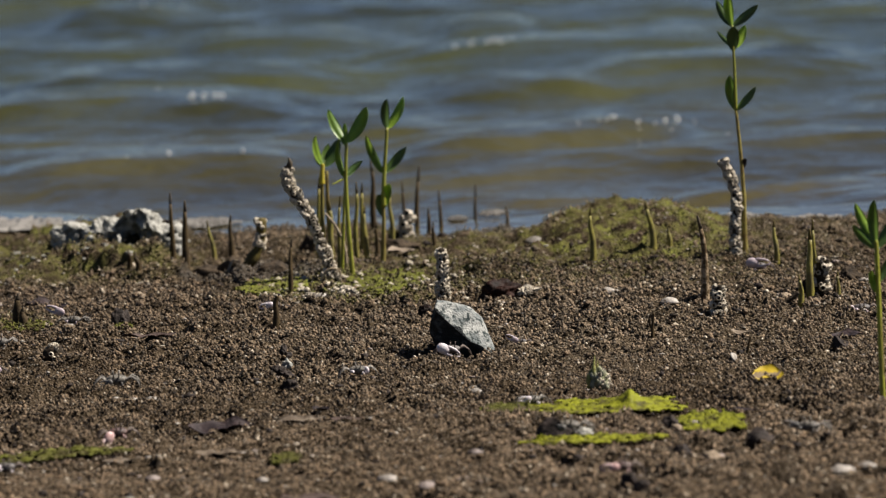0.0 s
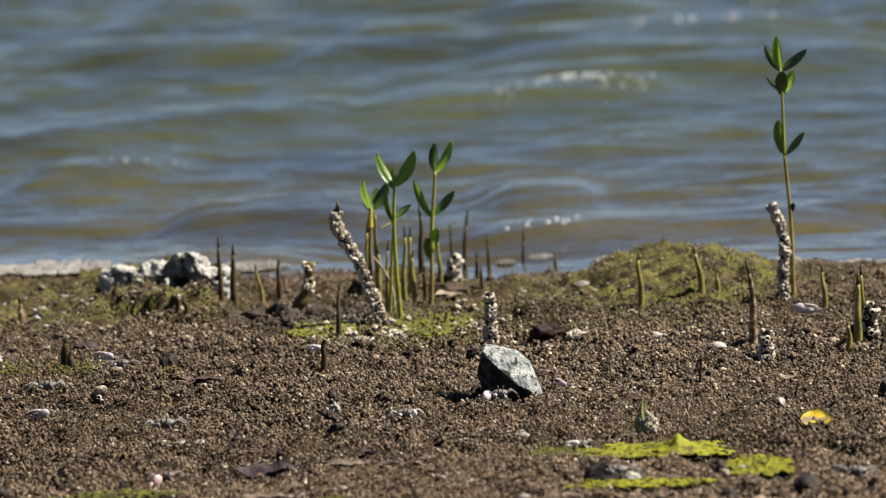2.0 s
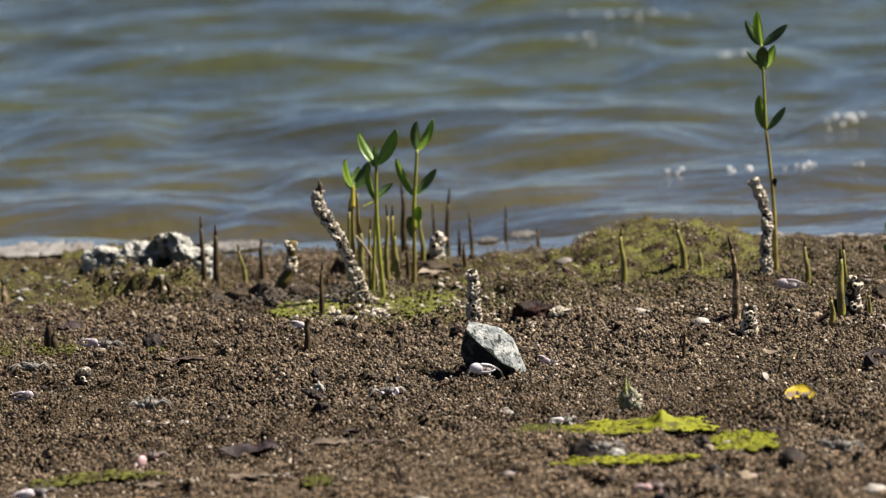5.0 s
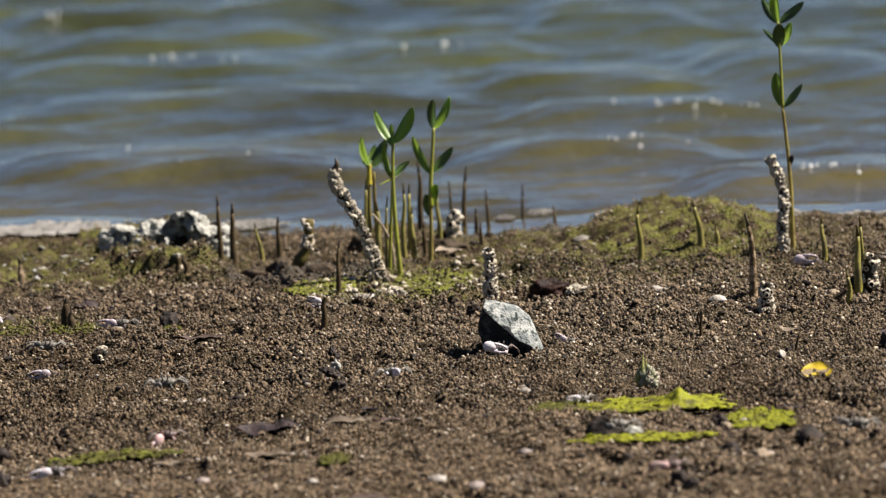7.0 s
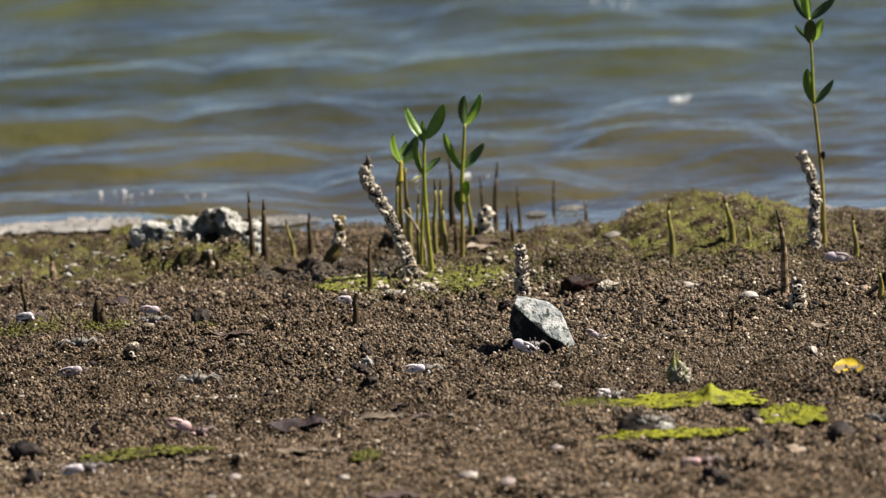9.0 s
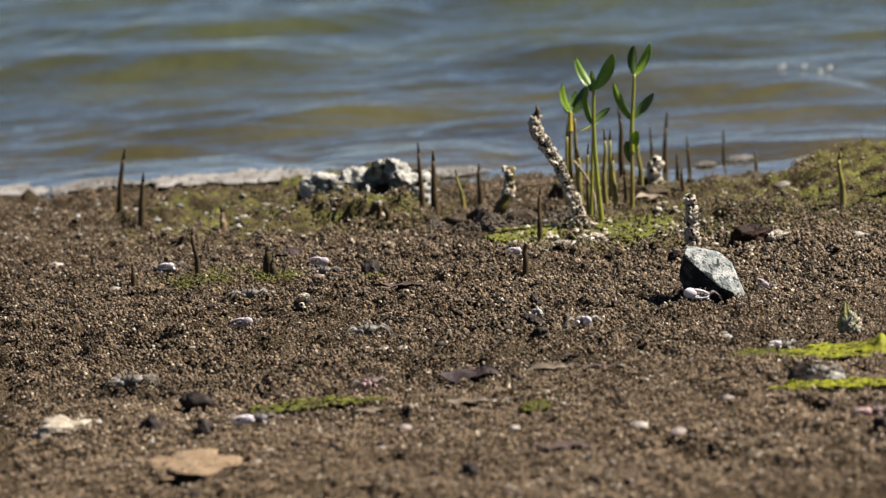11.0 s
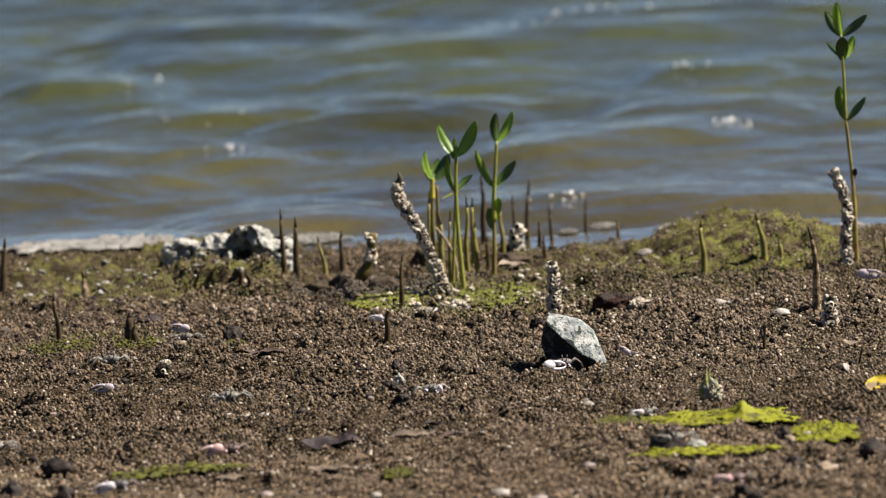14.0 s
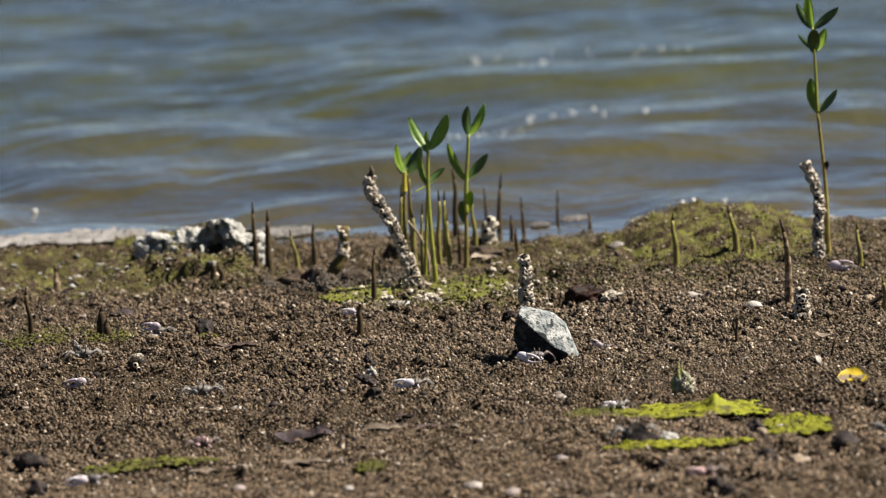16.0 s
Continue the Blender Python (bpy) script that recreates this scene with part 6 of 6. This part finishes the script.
crab(-0.3984, 5.795, 0.024, 0, "grey", 0.022,
     [(0, -0.004, -0.013, 0.01, 7.1, 162.4), (5, -0.004, -0.013, 0.01, 6.7, 158.5), (8, -0.004, -0.013, 0.01, 6.1, 162.6), (10, -0.004, -0.013, 0.01, 7.9, 161.2), (12.3, -0.004, -0.013, 0.01, 3.3, 159.6), (14, -0.004, -0.013, 0.01, 3.3, 163.5), (16, -0.004, -0.013, 0.01, 3.1, 157.0)],
     "mottled grey crab with pale legs flat on the mud", -1)
crab(0.3495, 6.4746, 0.018, -6, "pink", 0.03,
     [(0, -0.015, -0.014, 0.014, 2, 0), (4.7, -0.015, -0.014, 0.013, 5, 0), (7, -0.015, -0.014, 0.014, -2, 0), (9, -0.015, -0.014, 0.013, 4, 0), (14.5, -0.015, -0.014, 0.013, 4, 0), (16, -0.015, -0.014, 0.014, 0, 0)],
     "dark fiddler crab with a mauve-white claw before a root", 1)
crab(0.3314, 5.3269, 0.022, -10, "grey", 0.024,
     [(0, -0.008, -0.012, 0.012, -11.5, 180.9), (5, -0.008, -0.012, 0.012, -13.0, 179.3), (8, -0.008, -0.012, 0.012, -11.5, 181.2), (10, -0.008, -0.012, 0.012, -6.9, 181.6), (12.3, -0.008, -0.012, 0.012, -11.7, 183.2), (14, -0.008, -0.012, 0.012, -9.1, 183.6), (16, -0.008, -0.012, 0.012, -12.1, 178.1)],
     "mottled grey crab with a pale claw on the mud", -1)
crab(0.0554, 5.5823, 0.018, 15, "pale", 0.015,
     [(0, -0.004, -0.013, 0.011, 0, 180), (7, -0.004, -0.013, 0.011, 0, 180), (8, -0.004, -0.013, 0.015, -25, 200), (9, -0.006, -0.013, 0.013, -10, 190), (9.8, -0.004, -0.013, 0.011, 0, 180), (12.5, -0.006, -0.013, 0.012, -10, 190), (14, -0.004, -0.013, 0.01, 0, 180), (16, -0.004, -0.013, 0.011, -4, 180)],
     "mottled grey crab beside the sea lettuce", -1)
crab(0.0861, 5.3722, 0.024, -5, "grey", 0.026,
     [(0, -0.002, -0.013, 0.01, 0, 160), (10, -0.002, -0.013, 0.01, 0, 160), (13.1, -0.002, -0.013, 0.012, 0, 170), (13.4, -0.002, -0.013, 0.018, -75, 180), (13.7, -0.002, -0.013, 0.012, -10, 180), (16, -0.002, -0.013, 0.01, 5, 170)],
     "mottled grey crab among dark stones near the algae", -1, body_rows=[(0, 0.0896, 5.3711, -5), (13.2, 0.0861, 5.3722, -5), (14.3, 0.0797, 5.3733, -5), (16, 0.0704, 5.3758, 0)])
crab(0.0505, 6.0081, 0.012, 0, "pink", 0.016,
     [(0, -0.004, -0.008, 0.007, -26.5, 180.3), (5, -0.004, -0.008, 0.007, -29.9, 178.8), (8, -0.004, -0.008, 0.007, -30.0, 181.7), (10, -0.004, -0.008, 0.007, -33.4, 183.7), (12.3, -0.004, -0.008, 0.007, -32.5, 176.1), (14, -0.004, -0.008, 0.007, -33.8, 179.7), (16, -0.004, -0.008, 0.007, -32.5, 178.7)],
     "small pinkish crab on the mud beyond the stone", -1)
crab(0.4473, 6.1165, 0.02, 0, "pink", 0.022,
     [(0, -0.01, -0.012, 0.012, 33.3, 182.1), (5, -0.01, -0.012, 0.012, 33.8, 178.8), (8, -0.01, -0.012, 0.012, 26.3, 179.0), (10, -0.01, -0.012, 0.012, 28.2, 180.4), (12.3, -0.01, -0.012, 0.012, 27.0, 180.3), (14, -0.01, -0.012, 0.012, 30.5, 180.1), (16, -0.01, -0.012, 0.012, 28.7, 183.8)],
     "dark crab with a mauve claw near a clump of roots", -1)
crab(0.1363, 5.1473, 0.02, 6, "red", 0.02,
     [(0, -0.004, -0.012, 0.01, 0.3, 181.9), (5, -0.004, -0.012, 0.01, 0.4, 180.6), (8, -0.004, -0.012, 0.01, -1.9, 180.8), (10, -0.004, -0.012, 0.01, 3.9, 181.4), (12.3, -0.004, -0.012, 0.01, -0.8, 178.6), (14, -0.004, -0.012, 0.01, -2.5, 182.3), (16, -0.004, -0.012, 0.01, -3.8, 178.7)],
     "small reddish crab on the near mud", -1)
crab(-0.6355, 5.554, 0.026, -6, "grey", 0.024,
     [(0, -0.006, -0.014, 0.01, -3.8, 178.7), (5, -0.006, -0.014, 0.01, -3.3, 177.3), (8, -0.006, -0.014, 0.01, 1.6, 178.5), (10, -0.006, -0.014, 0.01, 1.9, 177.1), (12.3, -0.006, -0.014, 0.01, -2.1, 181.8), (14, -0.006, -0.014, 0.01, 3.4, 183.9), (16, -0.006, -0.014, 0.01, -2.1, 181.7)],
     "pale grey crab with spread legs on the mud", -1)
crab(-0.2497, 6.3666, 0.013, 0, "white", 0.018,
     [(0, 0.006, -0.008, 0.006, 10, 180), (6.8, 0.006, -0.008, 0.01, -20, 180), (7.6, 0.006, -0.009, 0.012, -10, 180), (9, 0.004, -0.008, 0.01, 0, 180), (16, 0.004, -0.008, 0.008, 0, 180)],
     "small crab with a white claw beside a root end", -1)

# the mud itself, worked into crumbs round all that lies on it
press_crumbs()
make_ground()
make_pellets()

# ---- broken shell, foam ----
scatter("shell_grit", 1500, 51, SHELL, 0.0025, (-1.1, 0.7, 4.75, 7.05), "tiny bits of white shell strewn on the mud", "shell grit")
scatter("bright_grit", 7500, 60, CREAM, 0.0016, (-0.95, 0.62, 5.3, 6.9), "tiny pale specks strewn over the mud", "shell grit", 0.6)
scatter("pink_grit", 320, 52, SHELL_PINK, 0.0034, (-1.1, 0.7, 4.75, 7.05), "tiny bits of pinkish shell strewn on the mud", "shell grit")
scatter("sand_grit", 4200, 56, TAN_GRIT, 0.0030, (-0.85, 0.5, 4.72, 5.32), "tan and cream grit and shell sand on the near mud", "grit", 0.7)
scatter("cream_grit", 520, 57, CREAM, 0.0028, (-0.9, 0.5, 4.72, 5.45), "cream shell fragments on the near mud", "grit", 0.6)
scatter("dark_grit", 900, 53, DARK_STONE, 0.0045, (-1.1, 0.7, 4.75, 7.05), "small dark crumbs of mud and wood", "dark crumbs", 0.8)
scatter("moss_barnacles", 250, 54, BARNACLE, 0.0044, (-0.27, 0.0, 6.42, 6.66), "pale barnacles scattered among the green algae", "barnacles", 0.9)
scatter("mud_clods", 2600, 58, PELLET, 0.0038, (-0.95, 0.62, 5.85, 6.72), "irregular crumbs of brown mud between the pellets", "mud crumbs", 1.0)
scatter("flake_grit", 500, 59, CREAM, 0.0036, (-0.75, 0.62, 6.05, 6.95), "pale flakes of shell and dried weed on the mud", "shell grit", 0.4)
scatter("bank_shells", 130, 55, CORAL, 0.0055, (-0.95, -0.36, 6.72, 7.1), "pale shells and pebbles on the mossy bank", "pebbles", 0.8)


def motions():
    for sheet_part in (SURFACE, GLINTS):
        walk(sheet_part, [(0.0, pose(0, 0, SEA)), (16.0, pose(0, -SPEED * 16.0, SEA))])
    for thing, rows in MOVES:
        walk(thing, rows)


motions()
